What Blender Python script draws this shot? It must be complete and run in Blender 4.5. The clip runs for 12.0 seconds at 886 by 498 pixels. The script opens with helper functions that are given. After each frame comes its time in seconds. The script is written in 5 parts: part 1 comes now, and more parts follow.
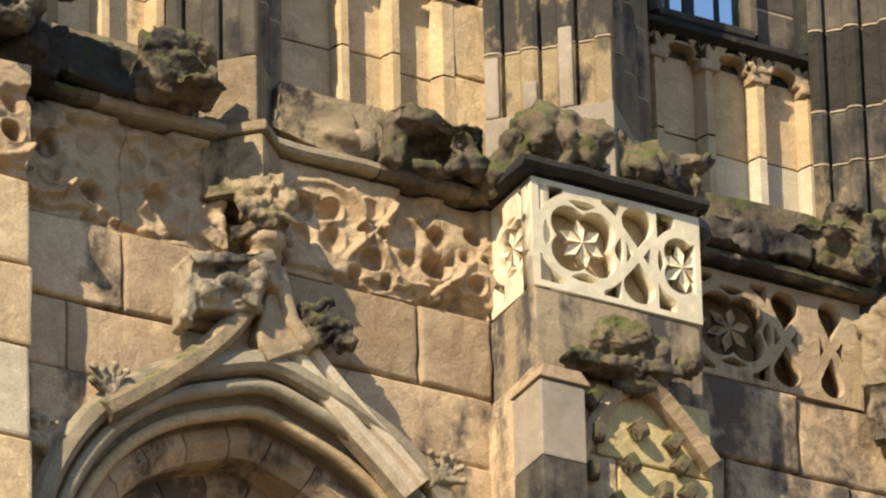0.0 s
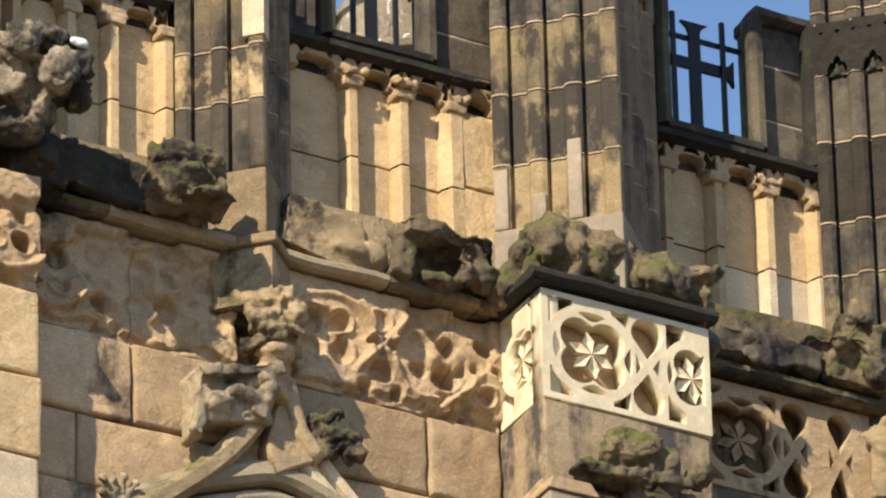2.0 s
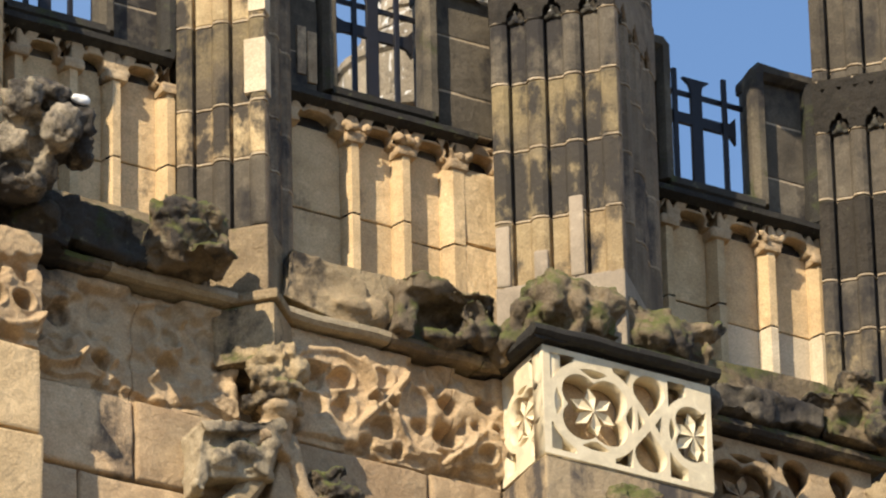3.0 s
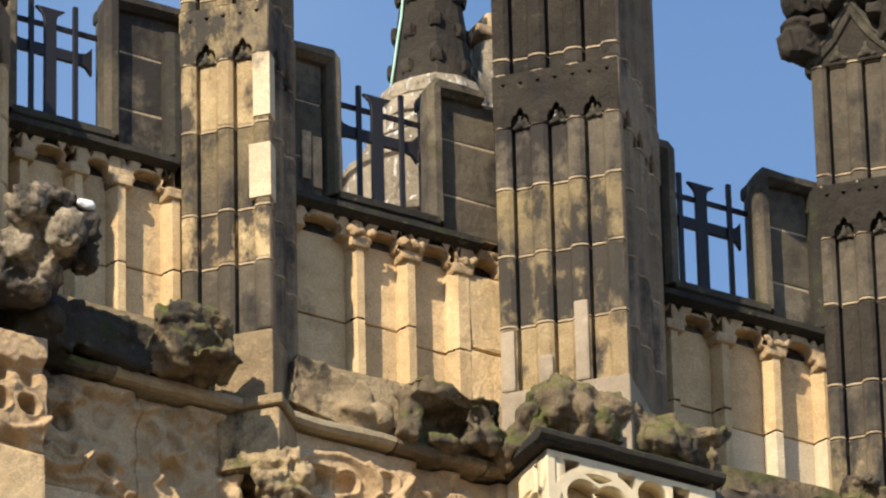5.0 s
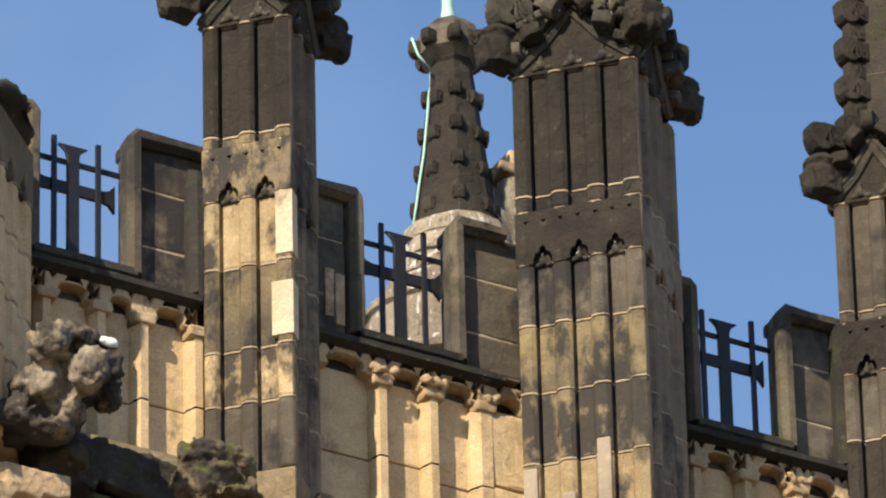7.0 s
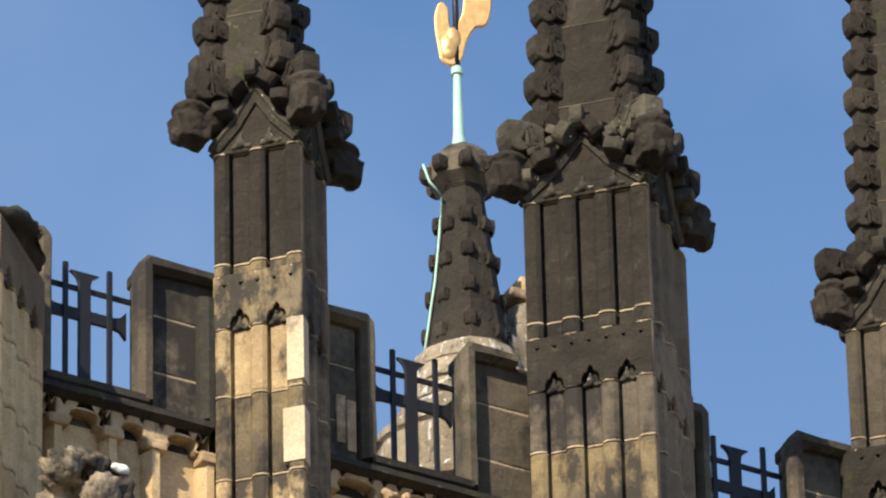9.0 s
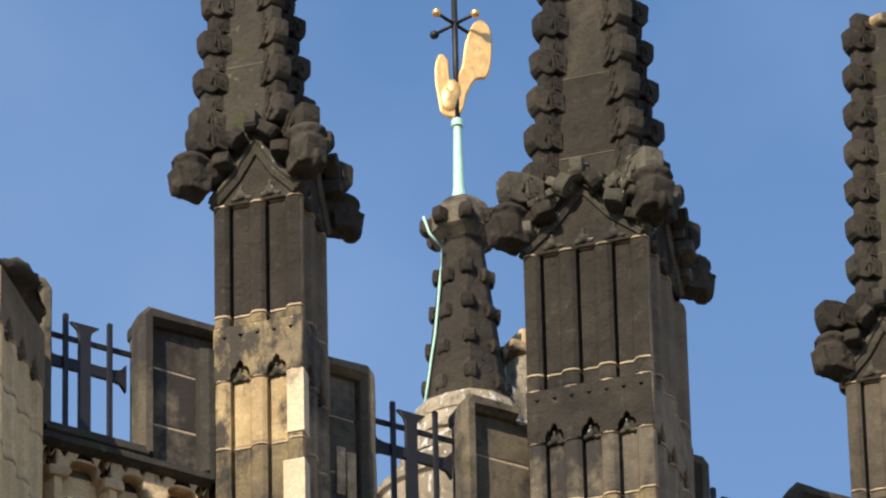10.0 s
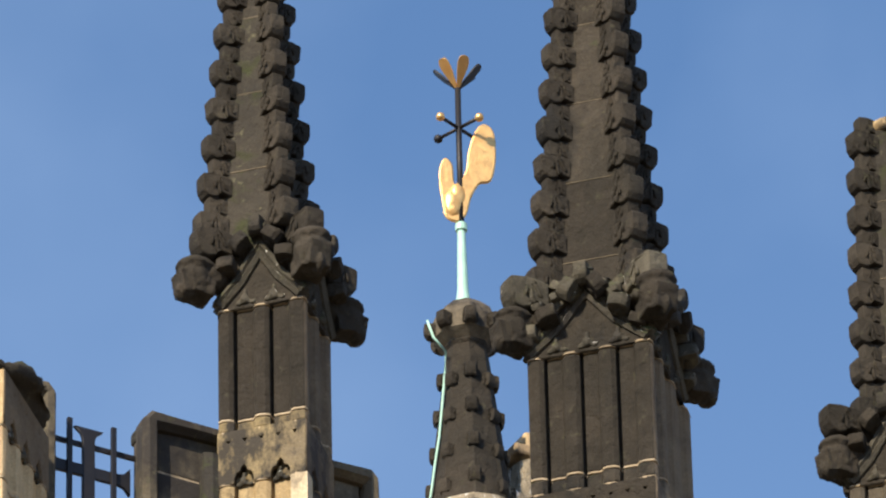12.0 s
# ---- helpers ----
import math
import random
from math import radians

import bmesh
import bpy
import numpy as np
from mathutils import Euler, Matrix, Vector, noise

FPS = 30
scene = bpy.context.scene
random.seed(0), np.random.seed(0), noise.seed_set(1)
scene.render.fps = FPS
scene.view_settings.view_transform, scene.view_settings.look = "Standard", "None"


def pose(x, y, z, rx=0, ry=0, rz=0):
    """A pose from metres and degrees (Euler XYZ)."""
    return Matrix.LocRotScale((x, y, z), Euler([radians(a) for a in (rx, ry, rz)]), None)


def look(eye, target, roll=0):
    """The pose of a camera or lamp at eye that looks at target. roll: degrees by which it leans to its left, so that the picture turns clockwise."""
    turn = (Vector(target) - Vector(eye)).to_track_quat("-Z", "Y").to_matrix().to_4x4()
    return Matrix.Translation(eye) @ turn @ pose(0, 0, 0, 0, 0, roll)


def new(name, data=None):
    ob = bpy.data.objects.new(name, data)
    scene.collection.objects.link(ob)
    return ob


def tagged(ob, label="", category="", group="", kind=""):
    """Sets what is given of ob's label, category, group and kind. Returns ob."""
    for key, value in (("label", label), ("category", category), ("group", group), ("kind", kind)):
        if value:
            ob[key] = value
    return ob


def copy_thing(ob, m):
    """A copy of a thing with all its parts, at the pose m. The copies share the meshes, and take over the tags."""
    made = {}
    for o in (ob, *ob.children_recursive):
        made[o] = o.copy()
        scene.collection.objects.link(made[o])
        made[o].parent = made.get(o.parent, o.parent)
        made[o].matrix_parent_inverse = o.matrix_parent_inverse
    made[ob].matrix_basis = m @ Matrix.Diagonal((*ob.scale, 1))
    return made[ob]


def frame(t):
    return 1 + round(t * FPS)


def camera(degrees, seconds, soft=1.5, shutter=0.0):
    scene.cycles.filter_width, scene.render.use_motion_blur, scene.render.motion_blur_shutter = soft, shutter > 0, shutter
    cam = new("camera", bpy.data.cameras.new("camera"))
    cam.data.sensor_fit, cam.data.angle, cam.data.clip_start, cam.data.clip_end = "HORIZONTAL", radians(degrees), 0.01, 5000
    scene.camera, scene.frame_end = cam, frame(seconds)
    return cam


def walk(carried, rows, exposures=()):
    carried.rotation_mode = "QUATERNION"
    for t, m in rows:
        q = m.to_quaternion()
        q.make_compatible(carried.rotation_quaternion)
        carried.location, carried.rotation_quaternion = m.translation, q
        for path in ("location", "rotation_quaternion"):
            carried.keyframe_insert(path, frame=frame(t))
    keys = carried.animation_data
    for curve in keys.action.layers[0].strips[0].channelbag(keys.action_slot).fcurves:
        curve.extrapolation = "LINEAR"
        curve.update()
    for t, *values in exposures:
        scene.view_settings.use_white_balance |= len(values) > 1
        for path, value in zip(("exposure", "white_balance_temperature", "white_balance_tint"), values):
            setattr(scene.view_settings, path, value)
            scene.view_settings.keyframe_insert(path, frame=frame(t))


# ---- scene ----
cam = camera(6.0, 12.0, soft=2.2)
EYE_AT = (-18.855, -33.462, 1.6)
ROLL = 1.4
# seconds, heading to the right of north, tilt up
ROWS = [
    (0.0, 29.4, 29.2), (0.5, 29.3109, 29.3713), (1.0, 29.3186, 29.5527), (1.5, 29.3414, 29.7399),
    (2.0, 29.3475, 29.9581), (2.5, 29.346, 30.1562), (3.0, 29.3443, 30.3443), (3.2, 29.3374, 30.4137), (4.8, 29.3304, 30.9759), (5.0, 29.3247, 31.0549),
    (5.5, 29.3171, 31.2537), (6.0, 29.2605, 31.5013), (6.5, 29.1977, 31.749), (7.0, 29.1699, 31.9889), (7.2, 29.1592, 32.0756), (8.8, 29.1087, 32.7699),
    (9.0, 29.1035, 32.8471), (9.5, 29.1072, 33.0263), (10.0, 29.1122, 33.1997), (10.5, 29.1141, 33.3457),
    (11.0, 29.1088, 33.5275), (11.5, 29.1079, 33.7104), (12.0, 29.1003, 33.9047),
]


def aim(heading, tilt):
    h, p = radians(heading), radians(tilt)
    ahead = Vector((math.sin(h) * math.cos(p), math.cos(h) * math.cos(p), math.sin(p)))
    return look(EYE_AT, Vector(EYE_AT) + ahead * 44, -ROLL)


walk(cam, [(t, aim(h, p)) for t, h, p in ROWS])

# ---- light ----
SUN_AZ, SUN_EL = 59.0, 35.0  # degrees to the left of the front wall's normal, above the horizon
to_sun = Vector((-math.sin(radians(SUN_AZ)) * math.cos(radians(SUN_EL)), -math.cos(radians(SUN_AZ)) * math.cos(radians(SUN_EL)), math.sin(radians(SUN_EL))))
sun = new("sun", bpy.data.lights.new("sun", "SUN"))
sun.data.energy, sun.data.angle, sun.data.color = 5.0, radians(0.55), (1.0, 0.865, 0.68)
sun.matrix_world = look((-30, -30, 60), Vector((-30, -30, 60)) - to_sun)
world = bpy.data.worlds.new("sky")
scene.world = world
world.use_nodes = True
wn, wl = world.node_tree.nodes, world.node_tree.links
sky = wn.new("ShaderNodeTexSky")
sky.sky_type, sky.sun_disc = "NISHITA", False
sky.sun_elevation, sky.sun_rotation = radians(SUN_EL), radians(180 + SUN_AZ)
sky.air_density, sky.dust_density, sky.ozone_density = 1.0, 0.3, 2.5
wn["Background"].inputs["Strength"].default_value = 0.117
# thin high haze, hardly lighter than the blue
veil = wn.new("ShaderNodeTexNoise")
veil.inputs["Scale"].default_value, veil.inputs["Detail"].default_value, veil.inputs["Roughness"].default_value = 9.0, 5.0, 0.5
spread = wn.new("ShaderNodeMapRange")
for key, x in (("From Min", 0.44), ("From Max", 0.72), ("To Min", 0.0), ("To Max", 0.22)):
    spread.inputs[key].default_value = x
tint = wn.new("ShaderNodeMix")
tint.data_type, tint.blend_type = "RGBA", "MULTIPLY"
tint.inputs[0].default_value, tint.inputs[7].default_value = 1.0, (0.90, 1.05, 1.16, 1)
haze = wn.new("ShaderNodeMix")
haze.data_type = "RGBA"
haze.inputs[7].default_value = (3.4, 4.6, 6.6, 1)
coord = wn.new("ShaderNodeTexCoord")
wl.new(coord.outputs["Generated"], veil.inputs["Vector"])
wl.new(veil.outputs["Fac"], spread.inputs["Value"])
wl.new(sky.outputs[0], tint.inputs[6])
wl.new(tint.outputs[2], haze.inputs[6])
# more haze towards the horizon
split = wn.new("ShaderNodeSeparateXYZ")
low = wn.new("ShaderNodeMapRange")
for key, x in (("From Min", 0.575), ("From Max", 0.0), ("To Min", 0.0), ("To Max", 1.0)):
    low.inputs[key].default_value = x
both = wn.new("ShaderNodeMath")
both.operation, both.use_clamp = "ADD", True
wl.new(coord.outputs["Generated"], split.inputs[0])
wl.new(split.outputs["Z"], low.inputs["Value"])
wl.new(spread.outputs[0], both.inputs[0])
wl.new(low.outputs[0], both.inputs[1])
wl.new(both.outputs[0], haze.inputs[0])
wl.new(haze.outputs[2], wn["Background"].inputs["Color"])
scene.view_settings.exposure = 0.45


# ---- materials ----
class Nodes:
    """Short hand for wiring a material."""

    def __init__(self, name):
        self.mat = bpy.data.materials.new(name)
        self.mat.use_nodes = True
        self.n, self.l = self.mat.node_tree.nodes, self.mat.node_tree.links
        self.bsdf = self.n["Principled BSDF"]
        self.geo = self.n.new("ShaderNodeNewGeometry")
        self.pos = self.geo.outputs["Position"]
        self.rnd = self.n.new("ShaderNodeObjectInfo").outputs["Random"]
        self.last = None

    def put(self, socket, value):
        if isinstance(value, bpy.types.NodeSocket):
            self.l.new(value, socket)
        else:
            socket.default_value = value

    def noise(self, scale, detail=6, rough=0.6, stretch=None, warp=0.0, shift=0.0):
        v = self.pos
        if stretch or shift:
            m = self.n.new("ShaderNodeMapping")
            m.inputs["Scale"].default_value = stretch or (1, 1, 1)
            m.inputs["Location"].default_value = (shift, shift * 1.7, shift * 0.6)
            self.l.new(v, m.inputs["Vector"])
            v = m.outputs[0]
        t = self.n.new("ShaderNodeTexNoise")
        t.inputs["Scale"].default_value, t.inputs["Detail"].default_value = scale, detail
        t.inputs["Roughness"].default_value, t.inputs["Distortion"].default_value = rough, warp
        self.l.new(v, t.inputs["Vector"])
        return t.outputs["Fac"]

    def ramp(self, value, lo, hi, a=0.0, b=1.0):
        r = self.n.new("ShaderNodeMapRange")
        r.clamp = True
        for key, x in (("From Min", lo), ("From Max", hi), ("To Min", a), ("To Max", b)):
            r.inputs[key].default_value = x
        self.put(r.inputs["Value"], value)
        return r.outputs[0]

    def math(self, op, a, b):
        m = self.n.new("ShaderNodeMath")
        m.operation = op
        self.put(m.inputs[0], a), self.put(m.inputs[1], b)
        return m.outputs[0]

    def mix(self, fac, a, b, how="MIX"):
        m = self.n.new("ShaderNodeMix")
        m.data_type, m.blend_type = "RGBA", how
        self.put(m.inputs[0], fac)
        self.put(m.inputs[6], a if isinstance(a, bpy.types.NodeSocket) else (*a, 1))
        self.put(m.inputs[7], b if isinstance(b, bpy.types.NodeSocket) else (*b, 1))
        return m.outputs[2]

    def grey(self, v):
        c = self.n.new("ShaderNodeCombineColor")
        for s in c.inputs:
            self.put(s, v)
        return c.outputs[0]

    def up(self):
        s = self.n.new("ShaderNodeSeparateXYZ")
        self.l.new(self.geo.outputs["Normal"], s.inputs[0])
        return s.outputs["Z"]

    def bump(self, height, strength, distance):
        b = self.n.new("ShaderNodeBump")
        b.inputs["Strength"].default_value, b.inputs["Distance"].default_value = strength, distance
        self.l.new(height, b.inputs["Height"])
        if self.last:
            self.l.new(self.last, b.inputs["Normal"])
        self.last = b.outputs[0]
        self.l.new(self.last, self.bsdf.inputs["Normal"])


def stone(name, pale, deep, soot=0.0, streak=(1.3, 1.3, 0.6), patch=1.6, moss=0.0, white=0.0, soot_col=(0.035, 0.032, 0.03), moss_col=(0.095, 0.105, 0.028), relief=1.0, vary=0.35, rough=0.9, grain=1.0):
    """Weathered sandstone: two tints in blotches, grain, soot crusts, moss on what looks up, droppings."""
    k = Nodes(name)
    col = k.mix(k.ramp(k.noise(1.7, 5), 0.35, 0.65), pale, deep)
    col = k.mix(k.ramp(k.noise(7, 8, 0.65, warp=0.6, shift=4), 0.45, 0.75, 0, 0.6), col, tuple(c * 0.62 for c in deep))
    col = k.mix(k.ramp(k.noise(11, 6, 0.7, shift=9), 0.55, 0.72, 0, 0.5), col, tuple(min(1, c * 1.3) for c in pale))
    col = k.mix(1.0, col, k.grey(k.ramp(k.noise(90, 3, 0.7), 0.25, 0.75, 1 - 0.28 * grain, 1 + 0.22 * grain)), "MULTIPLY")
    if vary:
        col = k.mix(1.0, col, k.grey(k.ramp(k.rnd, 0, 1, 1 - vary, 1 + vary * 0.6)), "MULTIPLY")
    if soot:
        s = k.math("ADD", k.noise(patch, 7, 0.62, stretch=streak, shift=2), k.math("MULTIPLY", k.math("SUBTRACT", k.noise(9, 6, 0.7), 0.5), 0.35))
        s = k.math("ADD", s, k.math("MULTIPLY", k.math("SUBTRACT", k.rnd, 0.5), 0.14))
        col = k.mix(k.ramp(s, 0.66 - soot * 0.42, 0.78 - soot * 0.42, 0, 0.93), col, soot_col)
    if moss:
        m = k.math("ADD", k.noise(5, 8, 0.65, warp=0.4, shift=6), k.math("MULTIPLY", k.up(), 0.16))
        col = k.mix(k.ramp(m, 0.72 - moss * 0.35, 0.86 - moss * 0.35, 0, 0.9), col, moss_col)
        col = k.mix(k.ramp(k.noise(14, 6, 0.7, shift=12), 0.6, 0.72, 0, 0.55 * moss), col, (0.42, 0.40, 0.22))
    if white:
        w = k.math("ADD", k.noise(13, 5, 0.7, stretch=(1.6, 1.6, 0.5), shift=17), k.math("MULTIPLY", k.up(), 0.08))
        col = k.mix(k.ramp(w, 0.80 - white * 0.2, 0.84 - white * 0.2, 0, 0.8), col, (0.72, 0.70, 0.64))
    k.put(k.bsdf.inputs["Base Color"], col)
    k.put(k.bsdf.inputs["Roughness"], rough)
    k.put(k.bsdf.inputs["Specular IOR Level"], 0.25)
    k.bump(k.noise(6, 8, 0.62, warp=0.3), 0.55 * relief, 0.05)
    k.bump(k.noise(45, 6, 0.7), 0.45 * relief, 0.012)
    return k.mat


def plain(name, col, rough=0.5, metal=0.0, dirt=0.0, dirt_col=(0.1, 0.1, 0.1), bump=0.2):
    k = Nodes(name)
    c = k.mix(k.ramp(k.noise(18, 6), 0.35, 0.7, 0, dirt), col, dirt_col)
    k.put(k.bsdf.inputs["Base Color"], c)
    k.put(k.bsdf.inputs["Roughness"], k.ramp(k.noise(30, 4), 0.3, 0.7, max(0.05, rough - 0.1), min(1, rough + 0.1)))
    k.put(k.bsdf.inputs["Metallic"], metal)
    k.bump(k.noise(60, 5), bump, 0.006)
    return k.mat


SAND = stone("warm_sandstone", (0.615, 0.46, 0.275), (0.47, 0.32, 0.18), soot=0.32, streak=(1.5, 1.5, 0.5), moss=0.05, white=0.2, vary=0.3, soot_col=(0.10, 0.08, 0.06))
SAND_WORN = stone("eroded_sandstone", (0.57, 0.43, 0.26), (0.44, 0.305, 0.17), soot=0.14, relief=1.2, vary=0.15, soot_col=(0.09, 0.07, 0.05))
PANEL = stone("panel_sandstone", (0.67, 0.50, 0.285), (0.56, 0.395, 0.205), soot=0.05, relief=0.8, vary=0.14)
SOOTY = stone("sooty_sandstone", (0.17, 0.142, 0.10), (0.09, 0.075, 0.055), soot=0.40, relief=0.7, vary=0.3, soot_col=(0.03, 0.027, 0.025))
BLACK = stone("black_crusted_stone", (0.062, 0.051, 0.038), (0.038, 0.033, 0.025), soot=0.22, relief=1.5, vary=0.35, moss=0.20, white=0.35, soot_col=(0.021, 0.0195, 0.017), moss_col=(0.05, 0.055, 0.022))
PATCHY = stone("patchy_sandstone", (0.60, 0.46, 0.25), (0.38, 0.27, 0.14), soot=0.44, patch=3.4, relief=0.9, vary=0.35)
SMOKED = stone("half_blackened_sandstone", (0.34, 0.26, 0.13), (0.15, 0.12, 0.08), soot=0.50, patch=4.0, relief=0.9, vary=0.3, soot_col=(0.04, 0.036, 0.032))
MOSSY = stone("mossy_carved_stone", (0.30, 0.225, 0.13), (0.15, 0.115, 0.075), soot=0.44, moss=0.66, white=0.35, relief=1.4, vary=0.15)
CARVED = stone("carved_lichen_stone", (0.46, 0.35, 0.20), (0.28, 0.205, 0.12), soot=0.32, moss=0.38, white=0.4, relief=1.4, vary=0.15)
NEWSTONE = stone("new_cut_limestone", (0.80, 0.69, 0.47), (0.72, 0.60, 0.39), relief=0.2, vary=0.05, rough=0.8, grain=0.25)
GREYSTONE = stone("renewed_grey_stone", (0.40, 0.325, 0.235), (0.32, 0.26, 0.185), relief=0.35, vary=0.12, grain=0.5)
LICHEN = stone("lichened_roof_stone", (0.44, 0.37, 0.26), (0.28, 0.23, 0.16), soot=0.36, patch=5.0, moss=0.10, white=1.1, relief=1.6)
MOULD = stone("moulding_stone", (0.42, 0.345, 0.225), (0.31, 0.245, 0.155), soot=0.16, moss=0.26, relief=0.7, vary=0.2)
FRAME = stone("sooty_roll_moulding", (0.15, 0.125, 0.085), (0.08, 0.068, 0.05), soot=0.34, moss=0.40, relief=0.8, vary=0.25, soot_col=(0.035, 0.031, 0.028), moss_col=(0.06, 0.07, 0.022))
GREENED = stone("greened_black_stone", (0.13, 0.115, 0.085), (0.06, 0.055, 0.042), soot=0.30, moss=0.40, white=0.8, relief=1.3, vary=0.2, moss_col=(0.065, 0.075, 0.03))
COPING = stone("dark_mossy_coping", (0.055, 0.05, 0.04), (0.034, 0.031, 0.027), soot=0.2, moss=0.48, relief=0.9, moss_col=(0.06, 0.07, 0.022))
STAINED = stone("streaked_sandstone", (0.46, 0.35, 0.21), (0.34, 0.25, 0.15), soot=0.56, streak=(2.0, 2.0, 0.22), moss=0.16, relief=0.7, vary=0.1, soot_col=(0.06, 0.054, 0.052))
DARKMOSS = stone("dark_mossy_stone", (0.07, 0.06, 0.045), (0.04, 0.036, 0.03), soot=0.2, moss=0.5, white=0.3, relief=1.4, vary=0.1, moss_col=(0.045, 0.052, 0.018))
GARGOYLE = stone("sooty_lichened_carving", (0.42, 0.35, 0.24), (0.22, 0.17, 0.12), soot=0.52, white=0.5, moss=0.2, relief=1.4, vary=0)
OLD_MORTAR = stone("blackened_joint_mortar", (0.20, 0.16, 0.11), (0.10, 0.085, 0.06), soot=0.30, relief=0.5, vary=0)
MORTAR_GLINT = stone("pale_mortar_and_glint", (0.50, 0.40, 0.27), (0.36, 0.28, 0.18), soot=0.22, relief=0.5, vary=0)
IRON = plain("black_iron", (0.016, 0.016, 0.02), 0.55, 0.3, 0.3, (0.03, 0.022, 0.018))
GOLD = plain("gilded_metal", (0.90, 0.56, 0.22), 0.40, 0.7, 0.6, (0.70, 0.36, 0.12), bump=0.35)
COPPER = plain("verdigris_copper", (0.46, 0.72, 0.60), 0.7, 0.1, 0.5, (0.32, 0.58, 0.48))
BOUNCE_GROUND = stone("warm_bounce_ground", (0.20, 0.16, 0.11), (0.15, 0.12, 0.08), relief=0.6, vary=0)
REPAIR = stone("pale_repair_stone", (0.66, 0.55, 0.38), (0.58, 0.46, 0.30), soot=0.04, relief=0.4, vary=0.12)
CLEAN = stone("rain_washed_sandstone", (0.32, 0.24, 0.15), (0.20, 0.15, 0.10), soot=0.30, relief=0.8, vary=0.25, soot_col=(0.06, 0.05, 0.042))
YELLOW = stone("yellow_sandstone", (0.66, 0.53, 0.25), (0.54, 0.40, 0.18), soot=0.08, moss=0.12, relief=0.8, vary=0.15)


# ---- building blocks ----
def empty(name, m, label, category, group="", kind=""):
    ob = new(name)
    ob.matrix_world = m
    return tagged(ob, label, category, group, kind)


def data(name, bm, mat, smooth=False):
    me = bpy.data.meshes.new(name)
    if isinstance(bm, bmesh.types.BMesh):
        bmesh.ops.recalc_face_normals(bm, faces=bm.faces)
        bm.to_mesh(me)
        bm.free()
    else:
        me.from_pydata(bm[0], [], bm[1])
        me.update()
    me.materials.append(mat)
    if smooth:
        me.polygons.foreach_set("use_smooth", [True] * len(me.polygons))
    return me


def part(name, me, parent=None, m=None, label=""):
    ob = new(name, me)
    if parent:
        ob.parent = parent
    if m is not None:
        ob.matrix_local = m
    return tagged(ob, label) if label else ob


def bm_box(x0, x1, y0, y1, z0, z1, bevel=0.0, seg=2):
    bm = bmesh.new()
    bmesh.ops.create_cube(bm, size=1)
    for v in bm.verts:
        v.co = Vector((x0 if v.co.x < 0 else x1, y0 if v.co.y < 0 else y1, z0 if v.co.z < 0 else z1))
    if bevel:
        bmesh.ops.bevel(bm, geom=bm.edges[:], offset=bevel, segments=seg, affect="EDGES", profile=0.6)
    return bm


def roughen(me, amount, scale, seed=0.0, along=True):
    """Uneven, worn surface: vertices pushed along their normals by noise at two scales."""
    normals = [v.normal.copy() for v in me.vertices]
    for v, n in zip(me.vertices, normals):
        p = v.co * scale + Vector((seed * 7.3, seed * 3.1, seed))
        d = noise.noise(p) * 0.65 + noise.noise(p * 2.7) * 0.35
        v.co += (n if along else Vector((0, -1, 0))) * d * amount
    me.update()
    return me


def carve(me, amount, scale, seed=0.0):
    """Cut and broken relief: slanting facets at two sizes, and undercut hollows, as on worn carving."""
    def facet(p):
        at = noise.voronoi(p)[1][0]
        tilt = noise.noise_vector(at * 3.7 + Vector((1.3, 5.9, 2.2)))
        return (p - at).dot(tilt) * 1.9

    normals = [v.normal.copy() for v in me.vertices]
    for v, n in zip(me.vertices, normals):
        p = v.co * scale + Vector((seed * 5.1, seed * 2.3, seed * 1.7))
        q = p + 0.25 * noise.noise_vector(p * 1.3)
        hollow = min(0.0, noise.noise(p * 0.55 + Vector((4, 4, 4))) + 0.08) * 3.2
        v.co += n * (0.95 * facet(q * 0.62) + 0.5 * facet(q * 1.5 + Vector((7, 7, 7))) + hollow + 0.2 * noise.noise(q * 4.1)) * amount
    me.update()


def evaluated(ob):
    dg = bpy.context.evaluated_depsgraph_get()
    me = bpy.data.meshes.new_from_object(ob.evaluated_get(dg))
    old = ob.data
    bpy.data.objects.remove(ob)
    (bpy.data.meshes if isinstance(old, bpy.types.Mesh) else bpy.data.curves).remove(old)
    return me


def slab(name, loops, y0, y1, mat, bevel=0.0):
    """A plate in the x-z plane between depths y0 and y1, with holes by the even-odd rule."""
    cu = bpy.data.curves.new(name, "CURVE")
    cu.dimensions, cu.fill_mode = "2D", "BOTH"
    cu.extrude, cu.bevel_depth, cu.bevel_resolution, cu.offset = abs(y1 - y0) / 2 - bevel, bevel, 1, -bevel
    for loop in loops:
        s = cu.splines.new("POLY")
        s.points.add(len(loop) - 1)
        s.use_cyclic_u = True
        for p, (x, z) in zip(s.points, loop):
            p.co = (x, z, 0, 1)
    me = evaluated(new(name, cu))
    me.transform(Matrix(((1, 0, 0, 0), (0, 0, -1, (y0 + y1) / 2), (0, 1, 0, 0), (0, 0, 0, 1))))
    bm = bmesh.new()
    bm.from_mesh(me)
    bmesh.ops.remove_doubles(bm, verts=bm.verts, dist=0.00005)
    bm.to_mesh(me)
    bm.free()
    me.materials.clear()
    me.materials.append(mat)
    return me


